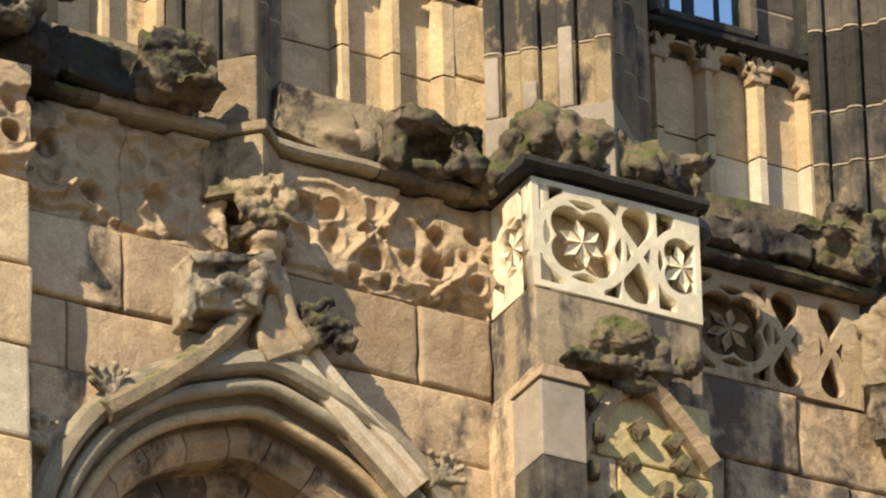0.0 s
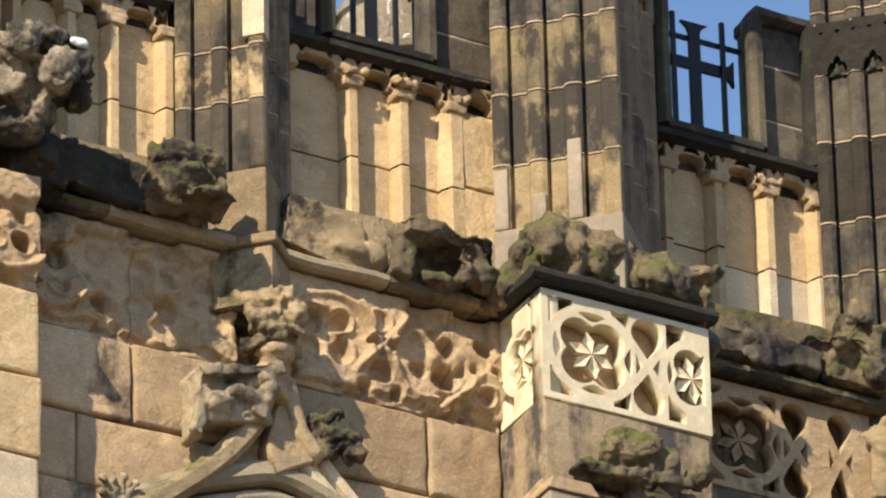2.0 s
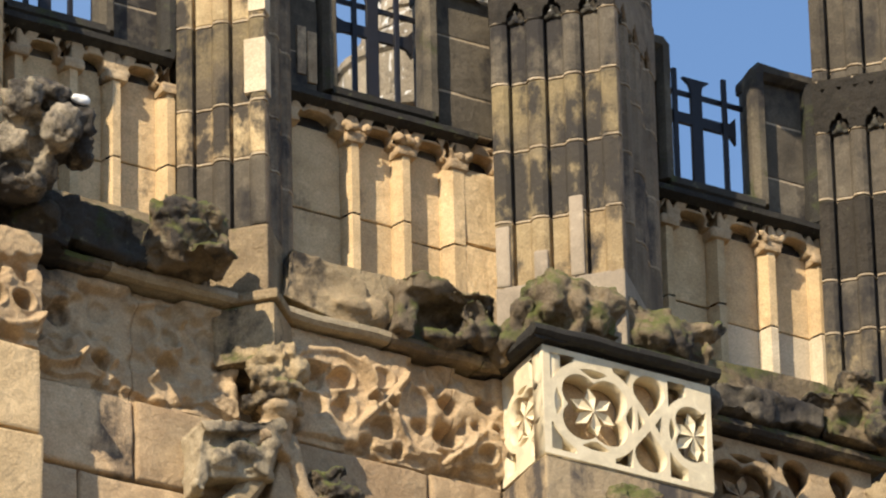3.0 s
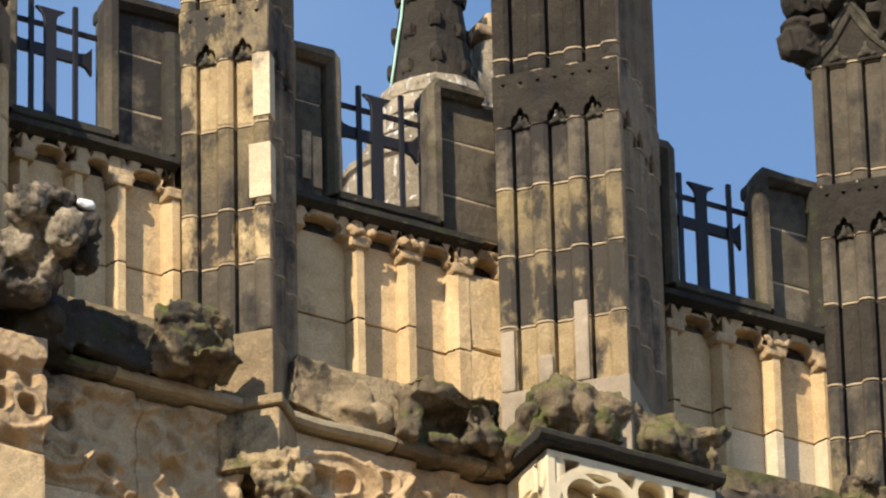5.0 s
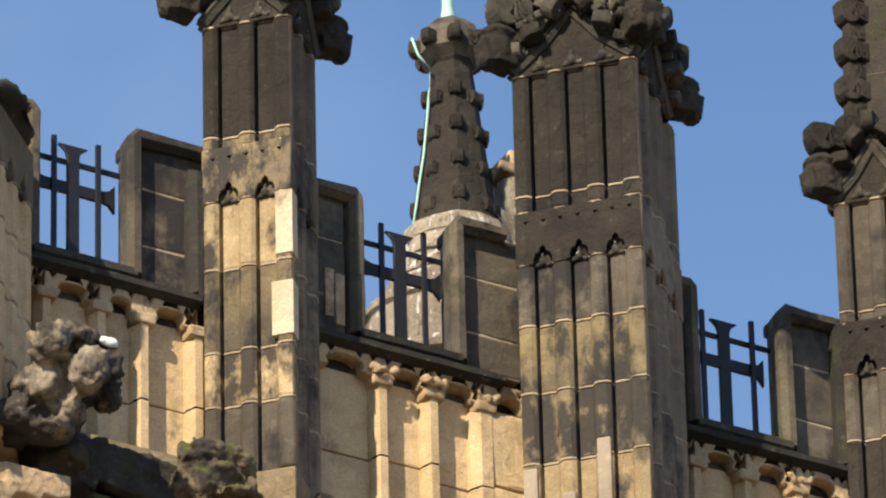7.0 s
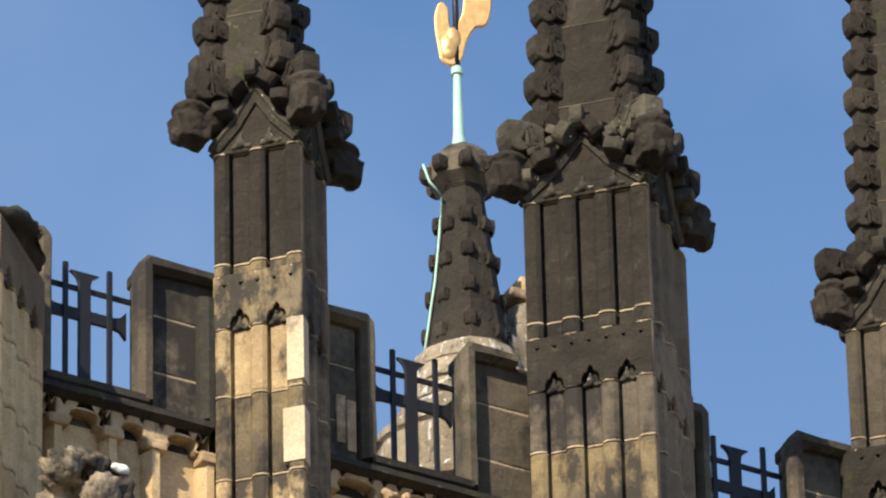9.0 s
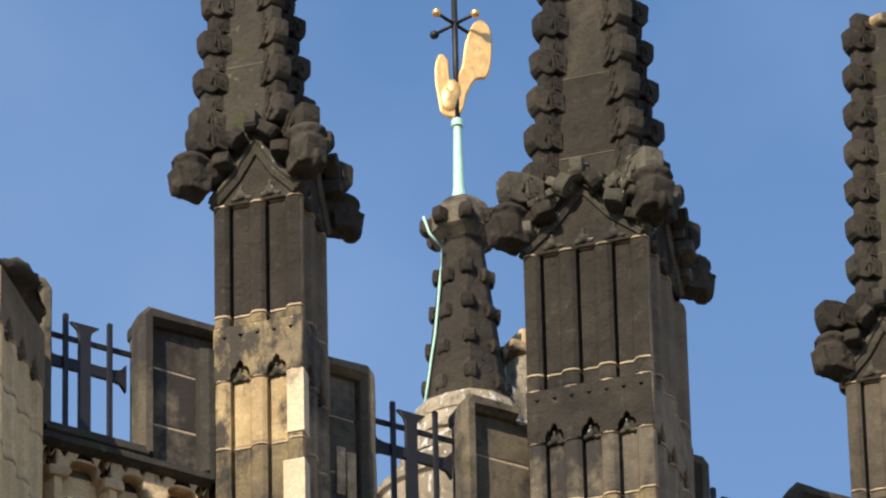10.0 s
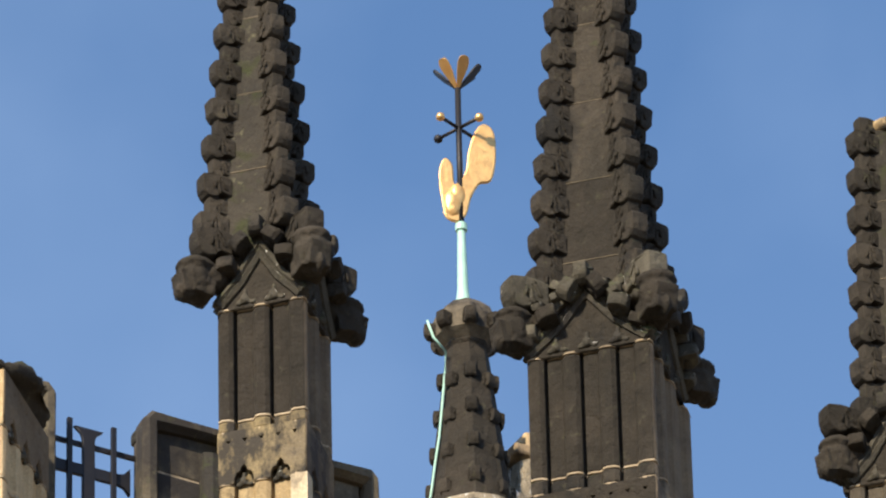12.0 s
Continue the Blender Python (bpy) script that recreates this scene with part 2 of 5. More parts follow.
def blob(name, balls, mat, voxel=0.02, rough=0.03, scale=9.0, seed=0.0, boxes=()):
    """A carved, weathered lump: balls (centre, radii) and boxes fused into one skin, then worn."""
    bm = bmesh.new()
    for c, r in balls:
        r = (r, r, r) if isinstance(r, (int, float)) else r
        bmesh.ops.create_icosphere(bm, subdivisions=2, radius=1, matrix=Matrix.Translation(c) @ Matrix.Diagonal((*r, 1)))
    for m, size in boxes:
        bmesh.ops.create_cube(bm, size=1, matrix=m @ Matrix.Diagonal((*size, 1)))
    me = bpy.data.meshes.new(name)
    bm.to_mesh(me)
    bm.free()
    ob = new(name, me)
    mod = ob.modifiers.new("fuse", "REMESH")
    mod.mode, mod.voxel_size = "VOXEL", voxel
    me = evaluated(ob)
    carve(me, rough, scale, seed)
    roughen(me, rough * 0.3, scale * 3.1, seed + 5)
    me.materials.clear()
    me.materials.append(mat)
    me.polygons.foreach_set("use_smooth", [True] * len(me.polygons))
    return me


def sweep(path, profile, mat, name="moulding", closed_profile=True, smooth=False):
    """A moulding: profile points (outwards, depth) carried along a path in the x-z plane."""
    vs, fs, n = [], [], len(profile)
    for i, p in enumerate(path):
        a, b = Vector(path[max(0, i - 1)]), Vector(path[min(len(path) - 1, i + 1)])
        d = (b - a).normalized()
        nrm = Vector((-d.y, d.x))
        if 0 < i < len(path) - 1:
            e = (Vector(p) - a).normalized()
            nrm /= max(0.35, abs(nrm.dot(Vector((-e.y, e.x)))))
        for o, y in profile:
            vs.append((p[0] + nrm.x * o, y, p[1] + nrm.y * o))
    m = n if closed_profile else n - 1
    for i in range(len(path) - 1):
        for j in range(m):
            k = (j + 1) % n
            fs.append((i * n + j, i * n + k, (i + 1) * n + k, (i + 1) * n + j))
    if closed_profile:
        fs.append(tuple(range(n)))
        fs.append(tuple((len(path) - 1) * n + j for j in reversed(range(n))))
    bm = bmesh.new()
    vv = [bm.verts.new(v) for v in vs]
    for f in fs:
        bm.faces.new([vv[i] for i in f])
    return data(name, bm, mat, smooth)


def line(a, b, step=0.06, wob=0.0, seed=0):
    """Points from a to b, a little uneven."""
    a, b = Vector(a), Vector(b)
    n = max(2, int((b - a).length / step))
    out = []
    for i in range(n + 1):
        p = a.lerp(b, i / n)
        w = noise.noise(Vector((p.x * 6 + seed, p.y * 6, seed * 3.3))) * wob
        out.append((p.x, p.y + w))
    return out


def roll(r, y, n=8, start=0.0):
    return [(r * math.cos(2 * math.pi * i / n + start), y + r * math.sin(2 * math.pi * i / n + start)) for i in range(n)]


# ---- the place in numbers ----
BAY = 1.955                       # from pinnacle to pinnacle
STRING = 23.40                    # string course
FRIEZE = (22.71, 23.35)
SILL, MERLON = 25.06, 25.912      # battlement levels
PARAPET = 0.28                    # depth of the parapet's face behind the wall's
BOX_X, BOX_Y = (0.28, 1.29), -0.45
BIG_X, SMALL_X = 0.785, -1.17     # pinnacle axes
ARCH = (-1.07, 22.07, 1.37, 1.5)  # window head: axis, top, half width, rise


def arch_at(a, grow=0.0):
    """A point of the depressed, slightly pointed window head, a from 0 (one springing) to pi."""
    x0, top, w, r = ARCH
    w, r = w + grow, r + grow
    return (x0 - w * math.cos(a), top - ARCH[3] + r * (math.sin(a) + 0.035 * math.exp(-((a - math.pi / 2) / 0.16) ** 2)))


# ---- ground and the tower's body ----
# ground out of view, its warm tone picked to throw fill light up the walls
tagged(part("ground", data("ground", ([(-3000, -3000, 0), (3000, -3000, 0), (3000, 3000, 0), (-3000, 3000, 0)], [(0, 1, 2, 3)]), BOUNCE_GROUND)), "unseen ground round the tower, coloured to bounce warm light upwards", "ground", kind="structure")

TOWER = (-4.4, 4.9, 9.3)  # west end, east end, depth
arch_hole = [arch_at(math.pi * i / 40, -0.34) for i in range(41)]
arch_hole = [(arch_hole[0][0], 16.5)] + arch_hole + [(arch_hole[-1][0], 16.5)]
wall_front = tagged(part("wall_south", slab("wall_south", [[(TOWER[0], 0), (TOWER[1], 0), (TOWER[1], 23.42), (TOWER[0], 23.42)], arch_hole], 0.19, 0.7, SAND)),
                    "warm weathered sandstone tower wall of large blocks", "wall", kind="structure")
for name, box in (("wall_west", (TOWER[0], TOWER[0] + 0.6, 0.7, TOWER[2], 0, 25.0)), ("wall_east", (TOWER[1] - 0.6, TOWER[1], 0.7, TOWER[2], 0, 25.0)),
                  ("wall_north", (TOWER[0] + 0.6, TOWER[1] - 0.6, TOWER[2] - 0.6, TOWER[2], 0, 25.0))):
    tagged(part(name, data(name, bm_box(*box, bevel=0.03), SAND)), "plain sandstone tower wall", "wall", kind="structure")
tagged(part("roof", data("roof", bm_box(TOWER[0] + 0.6, TOWER[1] - 0.6, 0.7, TOWER[2] - 0.6, 23.6, 23.8, bevel=0.02), LICHEN)), "flat lead-grey tower roof behind the parapet", "roof", kind="structure")
# the infill's half-black stone paints in the shade deep inside the arch
tagged(part("window_back", data("window_back", bm_box(-2.7, 0.6, 1.5, 1.6, 16.4, 22.3, bevel=0.01), SMOKED)), "brown stone infill deep in the arched window, darkened to look shaded", "window", kind="structure")

# ---- arched window head with its mouldings ----
window_arch = empty("window_arch", pose(ARCH[0], 0, 20.5), "moulded pointed window arch in pale weathered sandstone", "arch")
inv = window_arch.matrix_world.inverted()


def arch_path(grow, n=60):
    return [arch_at(math.pi * i / n, grow) for i in range(n + 1)]


hood = [(0.035, -0.02), (0.05, -0.07), (0.015, -0.105), (-0.045, -0.115), (-0.075, -0.09), (-0.085, -0.04), (-0.06, 0.02)]
for name, grow, prof, mat in (
    ("hood_mould", 0.0, hood, MOULD),
    ("roll_moulding", -0.14, roll(0.042, -0.03), MOULD),
    ("hollow", -0.10, [(0.02, -0.01), (0.0, 0.03), (-0.06, 0.06), (-0.13, 0.07), (-0.13, 0.2), (0.04, 0.2)], MOULD),
    ("roll_moulding", -0.245, roll(0.036, 0.055), PANEL),
):
    part(name, sweep(arch_path(grow), prof, mat, name, smooth=name == "roll_moulding"), window_arch, inv)
# two rings of arch stones, stepping back
for grow, y0, y1, depth, n in ((-0.30, 0.16, 0.48, 0.12, 13), (-0.44, 0.42, 0.70, 0.13, 11)):
    for i in range(n):
        a0, a1 = math.pi * (i + 0.02) / n, math.pi * (i + 0.98) / n
        path = [arch_at(a0 + (a1 - a0) * j / 5, grow) for j in range(6)]
        prof = [(0.02, y0), (-depth * 0.45, y0), (-depth, y0 + 0.07), (-depth, y1), (0.02, y1)]
        part("voussoir", sweep(path, prof, PANEL if grow > -0.3 else SAND, "voussoir"), window_arch, inv)

# ogee sweeping up from the hood to the finial
left_ogee = [(-2.02, 21.575), (-1.94, 21.635), (-1.849, 21.708), (-1.702, 21.827), (-1.535, 21.971), (-1.388, 22.124), (-1.294, 22.241), (-1.218, 22.355), (-1.155, 22.5), (-1.12, 22.64)]
ogee_prof = [(0.065, 0.02), (0.07, -0.10), (0.03, -0.15), (-0.03, -0.15), (-0.06, -0.10), (-0.06, 0.02)]
part("ogee_moulding", sweep(left_ogee, ogee_prof, CARVED, "ogee_moulding"), window_arch, inv)
part("ogee_moulding", sweep([(-0.885, 22.245), (-0.81, 22.15), (-0.685, 22.022), (-0.525, 21.864), (-0.364, 21.723), (-0.22, 21.58)], [(0.085, 0.02), (0.09, -0.06), (0.055, -0.115), (0.012, -0.10), (0.0, -0.075), (-0.025, -0.10), (-0.075, -0.105), (-0.11, -0.07), (-0.11, 0.02)], REPAIR, "ogee_moulding"), window_arch, inv)
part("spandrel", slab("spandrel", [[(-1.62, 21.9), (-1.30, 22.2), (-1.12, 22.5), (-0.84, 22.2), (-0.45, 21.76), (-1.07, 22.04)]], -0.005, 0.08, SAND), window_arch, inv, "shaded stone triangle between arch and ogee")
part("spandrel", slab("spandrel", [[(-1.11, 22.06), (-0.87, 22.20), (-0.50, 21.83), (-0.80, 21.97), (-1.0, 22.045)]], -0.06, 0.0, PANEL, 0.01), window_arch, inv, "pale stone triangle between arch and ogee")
part("ogee_stem", slab("ogee_stem", [[(-1.16, 22.22), (-1.09, 22.56), (-1.02, 22.60), (-0.96, 22.33), (-0.845, 22.21), (-1.0, 22.13), (-1.11, 22.07)]], -0.13, 0.05, SAND_WORN, 0.015), window_arch, inv)
part("stem_roll", sweep([(-1.045, 22.62), (-1.02, 22.5), (-0.975, 22.34), (-0.90, 22.25), (-0.85, 22.21)], roll(0.052, -0.115), SAND_WORN, "stem_roll", smooth=True), window_arch, inv)


def leaf_lump(name, at, size, mat, label, seed, turn=0.0, lobes=5, category="carving", group="arch crockets"):
    """A curled, worn leaf carving: a stem and drooping lobes."""
    rnd = random.Random(seed)
    balls = [((0, 0.1, -0.35), (0.26, 0.25, 0.4))]
    for i in range(lobes):
        a = math.pi * (0.12 + 0.76 * (i + 0.5) / lobes) + rnd.uniform(-0.08, 0.08)
        long = rnd.uniform(0.85, 1.1)
        for k in range(7):  # each lobe climbs, then curls over at its tip
            t = k / 6
            out = long * min(t * 1.15, 1.0)
            balls.append(((out * math.cos(a) * 0.95, -0.12 - 0.30 * t ** 2, -0.3 + out * math.sin(a) * (1.15 if t < 0.85 else 1.0)), 0.21 - 0.07 * t))
    me = blob(name, balls, mat, 0.045, 0.035, 5.0, seed)
    me.transform(Matrix.Diagonal((size, size, size, 1)))
    return tagged(part(name, me, None, pose(*at) @ pose(0, 0, 0, 0, turn, 0)), label, category, group)


leaf_lump("leaf_crocket", (-2.0, -0.07, 21.735), 0.145, MOULD, "curled stone leaf crocket on the arch hood", 3, -25)
leaf_lump("leaf_crocket", (-2.37, -0.07, 21.35), 0.14, MOULD, "curled stone leaf crocket on the arch hood", 4, -40)
leaf_lump("leaf_crocket", (-0.11, -0.09, 21.66), 0.14, MOULD, "curled stone leaf crocket on the arch hood", 5, 35)
tagged(part("leaf_crocket", blob("leaf_crocket", [((-0.86, -0.12, 22.43), (0.07, 0.08, 0.05)), ((-0.78, -0.16, 22.46), (0.06, 0.07, 0.05)), ((-0.80, -0.15, 22.37), (0.08, 0.07, 0.06)), ((-0.72, -0.18, 22.33), (0.08, 0.08, 0.06)), ((-0.69, -0.18, 22.25), (0.06, 0.08, 0.05)), ((-0.82, -0.10, 22.27), (0.07, 0.08, 0.08))], MOSSY, 0.011, 0.025, 14, 6, [(pose(-0.80, -0.06, 22.35, 0, 30, 0), (0.18, 0.12, 0.20))])), "crumpled mossy leaf crocket beside the ogee", "carving", "arch crockets")
tagged(part("leaf_block", blob("leaf_block", [((-1.20, -0.20, 22.50), (0.06, 0.06, 0.12)), ((-1.47, -0.19, 22.36), (0.10, 0.05, 0.07)), ((-1.33, -0.2, 22.44), (0.12, 0.05, 0.05))], MOULD, 0.013, 0.018, 9, 7, [(pose(-1.38, -0.09, 22.42, 0, -12, 0), (0.42, 0.18, 0.27)), (pose(-1.36, -0.13, 22.56, 0, -15, 0), (0.50, 0.24, 0.07)), (pose(-1.575, -0.12, 22.34, 0, 6, 0), (0.06, 0.18, 0.38)), (pose(-1.21, -0.14, 22.45, 0, 22, 0), (0.10, 0.16, 0.26))])), "lichened leaf block beside the ogee", "carving", "arch crockets")

# finial under the small pinnacle
finial = empty("finial", pose(-1.15, -0.1, 22.6), "lichened stone finial rising from the ogee to the string course", "finial")
fi = finial.matrix_world.inverted()
part("stem", blob("stem", [((-1.14, -0.16, 22.74), (0.11, 0.11, 0.07)), ((-1.2, -0.16, 22.56), (0.09, 0.1, 0.08))], SAND_WORN, 0.018, 0.025, 9, 2, [(pose(-1.13, -0.12, 22.64, 0, 4, 45), (0.16, 0.16, 0.32)), (pose(-1.24, -0.1, 22.52, 0, 28, 20), (0.16, 0.16, 0.24))]), finial, fi)
part("capital", blob("capital", [((-1.20, -0.2, 22.90), (0.09, 0.08, 0.06)), ((-1.06, -0.22, 22.95), (0.08, 0.08, 0.09)), ((-1.13, -0.24, 22.83), (0.13, 0.08, 0.035)), ((-1.17, -0.18, 23.03), (0.10, 0.08, 0.08))], CARVED, 0.015, 0.03, 11, 3, [(pose(-1.14, -0.13, 22.79, 0, -8, 45), (0.26, 0.26, 0.06)), (pose(-1.15, -0.14, 22.95, 0, -8, 45), (0.20, 0.20, 0.18)), (pose(-1.1, -0.15, 23.04, 0, 12, 45), (0.2, 0.2, 0.1))]), finial, fi, "crumbling carved leaf capital")
part("block", roughen(data("block", bm_box(-0.17, 0.17, -0.17, 0.17, 23.02, 23.36, bevel=0.025), CARVED), 0.02, 7, 1), finial, fi @ pose(-1.17, 0.02, 0, 0, 0, 45))

# ---- string course ----
string_prof = [(0.02, 0.1), (0.024, -0.03), (0.034, -0.05), (0.032, -0.082), (0.012, -0.106), (-0.016, -0.106), (-0.036, -0.084), (-0.04, -0.05), (-0.03, -0.01), (-0.03, 0.1)]


def string_run(a, b, seed, mat, parent, wob=0.012):
    me = sweep(line((a, STRING), (b, STRING), 0.07, wob, seed), string_prof, mat, "string_length")
    part("string_length", me, parent)


string_course = empty("string_course", pose(0, 0, 0), "worn rounded sandstone string course below the parapet", "moulding", kind="structure")
for a, b, seed, mat in ((-2.62, -2.05, 1, MOSSY), (-2.045, -1.2, 2, MOULD), (-1.07, -0.42, 3, MOULD), (-0.415, 0.12, 4, MOSSY), (0.125, 0.3, 9, MOSSY), (1.29, 1.75, 5, MOSSY), (1.755, 2.6, 6, MOSSY), (2.86, 4.9, 7, MOSSY)):
    string_run(a, b, seed, mat, string_course)
# the little return round the foot of the small pinnacle
part("string_length", data("string_length", bm_box(-0.21, 0.21, -0.21, 0.21, 23.36, 23.42, bevel=0.015), CARVED), string_course, pose(-1.17, 0.04, 0, 0, 0, 45))
weather = empty("weathering", pose(0, 0, 0), "sloping mossy stone ledge above the string course", "ledge", kind="structure")
for a, b in ((-4.4, -2.65), (-2.64, -1.42), (-0.92, -0.3), (-0.295, 0.3), (0.305, 1.3), (1.305, 2.45), (3.0, 4.9)):
    bm = bm_box(a, b, 0.05, 0.5, STRING - 0.02, STRING + 0.02)
    for v in bm.verts:
        if v.co.y > 0 and v.co.z > STRING:
            v.co.z = 23.86
    bmesh.ops.subdivide_edges(bm, edges=bm.edges[:], cuts=6, use_grid_fill=True)
    part("ledge_stone", roughen(data("ledge_stone", bm, MOSSY if a > 1.2 else CARVED), 0.03, 6, a), weather)


# ---- buttresses with their friezes ----
def ring(cx, cz, r, n=28, clip=None):
    pts = [(cx + r * math.cos(2 * math.pi * i / n), cz + r * math.sin(2 * math.pi * i / n)) for i in range(n)]
    return [(min(max(x, clip[0]), clip[1]), z) for x, z in pts] if clip else pts


def foils(cx, cz, off, r, n=4, turn=45.0, clip=None, steps=72):
    """The outline of n overlapping round lobes."""
    pts = []
    for i in range(steps):
        a = 2 * math.pi * i / steps
        best = 0
        for j in range(n):
            d = a - radians(turn) - 2 * math.pi * j / n
            disc = r * r - (off * math.sin(d)) ** 2
            if disc > 0:
                best = max(best, off * math.cos(d) + math.sqrt(disc))
        x, z = cx + max(best, r * 0.25) * math.cos(a), cz + max(best, r * 0.25) * math.sin(a)
        pts.append((min(max(x, clip[0]), clip[1]), z) if clip else (x, z))
    return pts


def crescent(cx, cz, r0, r1, mid, half, clip=None):
    n = 9
    out = [(cx + r1 * math.cos(mid + half * (2 * i / n - 1)), cz + r1 * math.sin(mid + half * (2 * i / n - 1))) for i in range(n + 1)]
    mids = [(cx + (r1 - (r1 - r0) * (1 - (2 * i / n - 1) ** 2)) * math.cos(mid + half * (2 * i / n - 1)), cz + (r1 - (r1 - r0) * (1 - (2 * i / n - 1) ** 2)) * math.sin(mid + half * (2 * i / n - 1))) for i in range(n, -1, -1)]
    pts = out + mids[1:-1]
    return [(min(max(x, clip[0]), clip[1]), z) for x, z in pts] if clip else pts


def teardrop(cx, z0, z1, w):
    """A round-ended drop with its point at z0 and its round end at z1."""
    s = 1 if z1 > z0 else -1
    zc = z1 - s * w
    pts = [(cx, z0)]
    for i in range(17):
        a = math.pi * (-0.12 + 1.24 * i / 16)
        pts.append((cx + w * math.cos(a), zc + s * w * math.sin(a)))
    return pts


def petal_mesh(r, mat, name="flower", petals=6):
    """Pointed, ridged petals round a boss, facing -y."""
    bm = bmesh.new()
    p0 = bm.verts.new((0, -0.02, 0))
    for j in range(petals):
        a = 2 * math.pi * j / petals
        c, s = math.cos(a), math.sin(a)

        def at(u, v, y):
            return bm.verts.new((u * c - v * s, y, u * s + v * c))
        tip = at(r, 0, -0.006)
        l, rr, mid = at(r * 0.58, r * 0.23, -0.012), at(r * 0.58, -r * 0.23, -0.012), at(r * 0.55, 0, 0.008)
        bk = at(r * 0.5, 0, 0.075)
        for f in ((p0, l, mid), (p0, mid, rr), (mid, l, tip), (mid, tip, rr), (p0, bk, l), (l, bk, tip), (tip, bk, rr), (rr, bk, p0)):
            bm.faces.new(f)
    return data(name, bm, mat)


def tracery(w, h, circles, drops, edge=0.033):
    """Outline and holes of a pierced panel w by h: circles (x, ring radius, spandrel sides), figure-of-eight drops (x, w)."""
    clip = (edge, w - edge)
    loops = [[(0, 0), (w, 0), (w, h), (0, h)]]
    zc, top = h / 2, h / 2 - edge
    for cx, r, sides in circles:
        loops.append(foils(cx, zc, r * 0.435, r * 0.425, clip=clip))
        for q in range(4):
            mid = math.pi / 2 * q
            x = cx + r * 0.84 * math.cos(mid)
            if edge + 0.03 < x < w - edge - 0.03:
                loops.append(crescent(cx, zc, r * 0.71, r * 0.91, mid, 0.36))
        for sx, reach in sides:  # spandrels towards the corners
            for sz in (-1, 1):
                rr = r * 1.07
                t0 = max(radians(27), math.acos(min(1.0, reach / rr)))
                t1 = min(math.asin(min(1.0, top / rr)), radians(66))
                arc = [(cx + sx * rr * math.cos(t0 + (t1 - t0) * i / 6), zc + sz * min(top, rr * math.sin(t0 + (t1 - t0) * i / 6))) for i in range(7)]
                end = [] if arc[-1][1] == zc + sz * top else [(arc[-1][0], zc + sz * top)]
                loops.append([(cx + sx * reach, zc + sz * top), (cx + sx * reach, arc[0][1])] + arc + end)
    for cx, ww in drops:
        for s in (-1, 1):
            loops.append(teardrop(cx, zc + s * 0.04, zc + s * top, ww))
            loops.append([(cx + s * 0.03, zc), (cx + s * 0.072, zc + 0.065), (cx + s * 0.072, zc - 0.065)])
    return loops


HF = FRIEZE[1] - FRIEZE[0]
buttress = empty("buttress", pose(0.785, -0.2, 0), "stepped sandstone buttress with a stained upper block", "buttress")
bi = buttress.matrix_world.inverted()
upper = bm_box(BOX_X[0] + 0.01, BOX_X[1] - 0.01, BOX_Y + 0.012, 0.1, 22.2, FRIEZE[0] - 0.004, bevel=0.012)
bmesh.ops.subdivide_edges(upper, edges=upper.edges[:], cuts=3, use_grid_fill=True)
part("block", roughen(data("block", upper, STAINED), 0.014, 5, 4), buttress, bi, "weathered block, black-stained at the corner")
part("core", data("core", bm_box(BOX_X[0] + 0.1, BOX_X[1] - 0.1, BOX_Y + 0.12, 0.1, FRIEZE[0], FRIEZE[1], bevel=0.005), SAND), buttress, bi)
part("lower_shaft", roughen(data("lower_shaft", bm_box(BOX_X[0] - 0.03, BOX_X[1] - 0.0, BOX_Y - 0.0, 0.1, 0.0, 22.2, bevel=0.02), SAND), 0.01, 4, 8), buttress, bi)
for i in range(5):
    z1 = 22.195 - 0.42 * i
    for a, b in ((BOX_X[0] - 0.04, 0.60 + 0.12 * (i % 2)), (0.61 + 0.12 * (i % 2), BOX_X[1] + 0.006)):
        bm = bm_box(a, b, BOX_Y - 0.025, BOX_Y + 0.12, z1 - 0.41, z1, bevel=0.012)
        bmesh.ops.subdivide_edges(bm, edges=bm.edges[:], cuts=2, use_grid_fill=True)
        part("stone", roughen(data("stone", bm, YELLOW if a > 0.5 else SAND), 0.012, 6, i + a), buttress, bi)

tracery_box = empty("tracery_box", pose(0.785, -0.2, FRIEZE[0]), "newly carved cream limestone tracery wrapped round the buttress", "tracery")
ti = tracery_box.matrix_world.inverted()
wbox = BOX_X[1] - BOX_X[0]
front = slab("front_panel", tracery(wbox, HF, [(0.305, 0.264, ((-1, 0.262), (1, 0.222))), (0.955, 0.225, ((-1, 0.205),))], [(0.635, 0.096)]), 0.0, 0.11, NEWSTONE)
part("front_panel", front, tracery_box, ti @ pose(BOX_X[0], BOX_Y, FRIEZE[0]))
side = slab("side_panel", tracery(0.44, HF, [(0.225, 0.186, ((-1, 0.182), (1, 0.172)))], []), 0.0, 0.11, NEWSTONE)
part("side_panel", side, tracery_box, ti @ pose(BOX_X[0], 0.0, FRIEZE[0], 0, 0, -90))
flower = petal_mesh(0.14, NEWSTONE)
for m in (pose(BOX_X[0] + 0.305, BOX_Y + 0.03, FRIEZE[0] + HF / 2, 0, 20, 0), pose(BOX_X[0] + 0.905, BOX_Y + 0.03, FRIEZE[0] + HF / 2, 0, 20, 0),
          pose(BOX_X[0] + 0.03, -0.225, FRIEZE[0] + HF / 2, 0, 15, -90)):
    part("flower", flower, tracery_box, ti @ m)

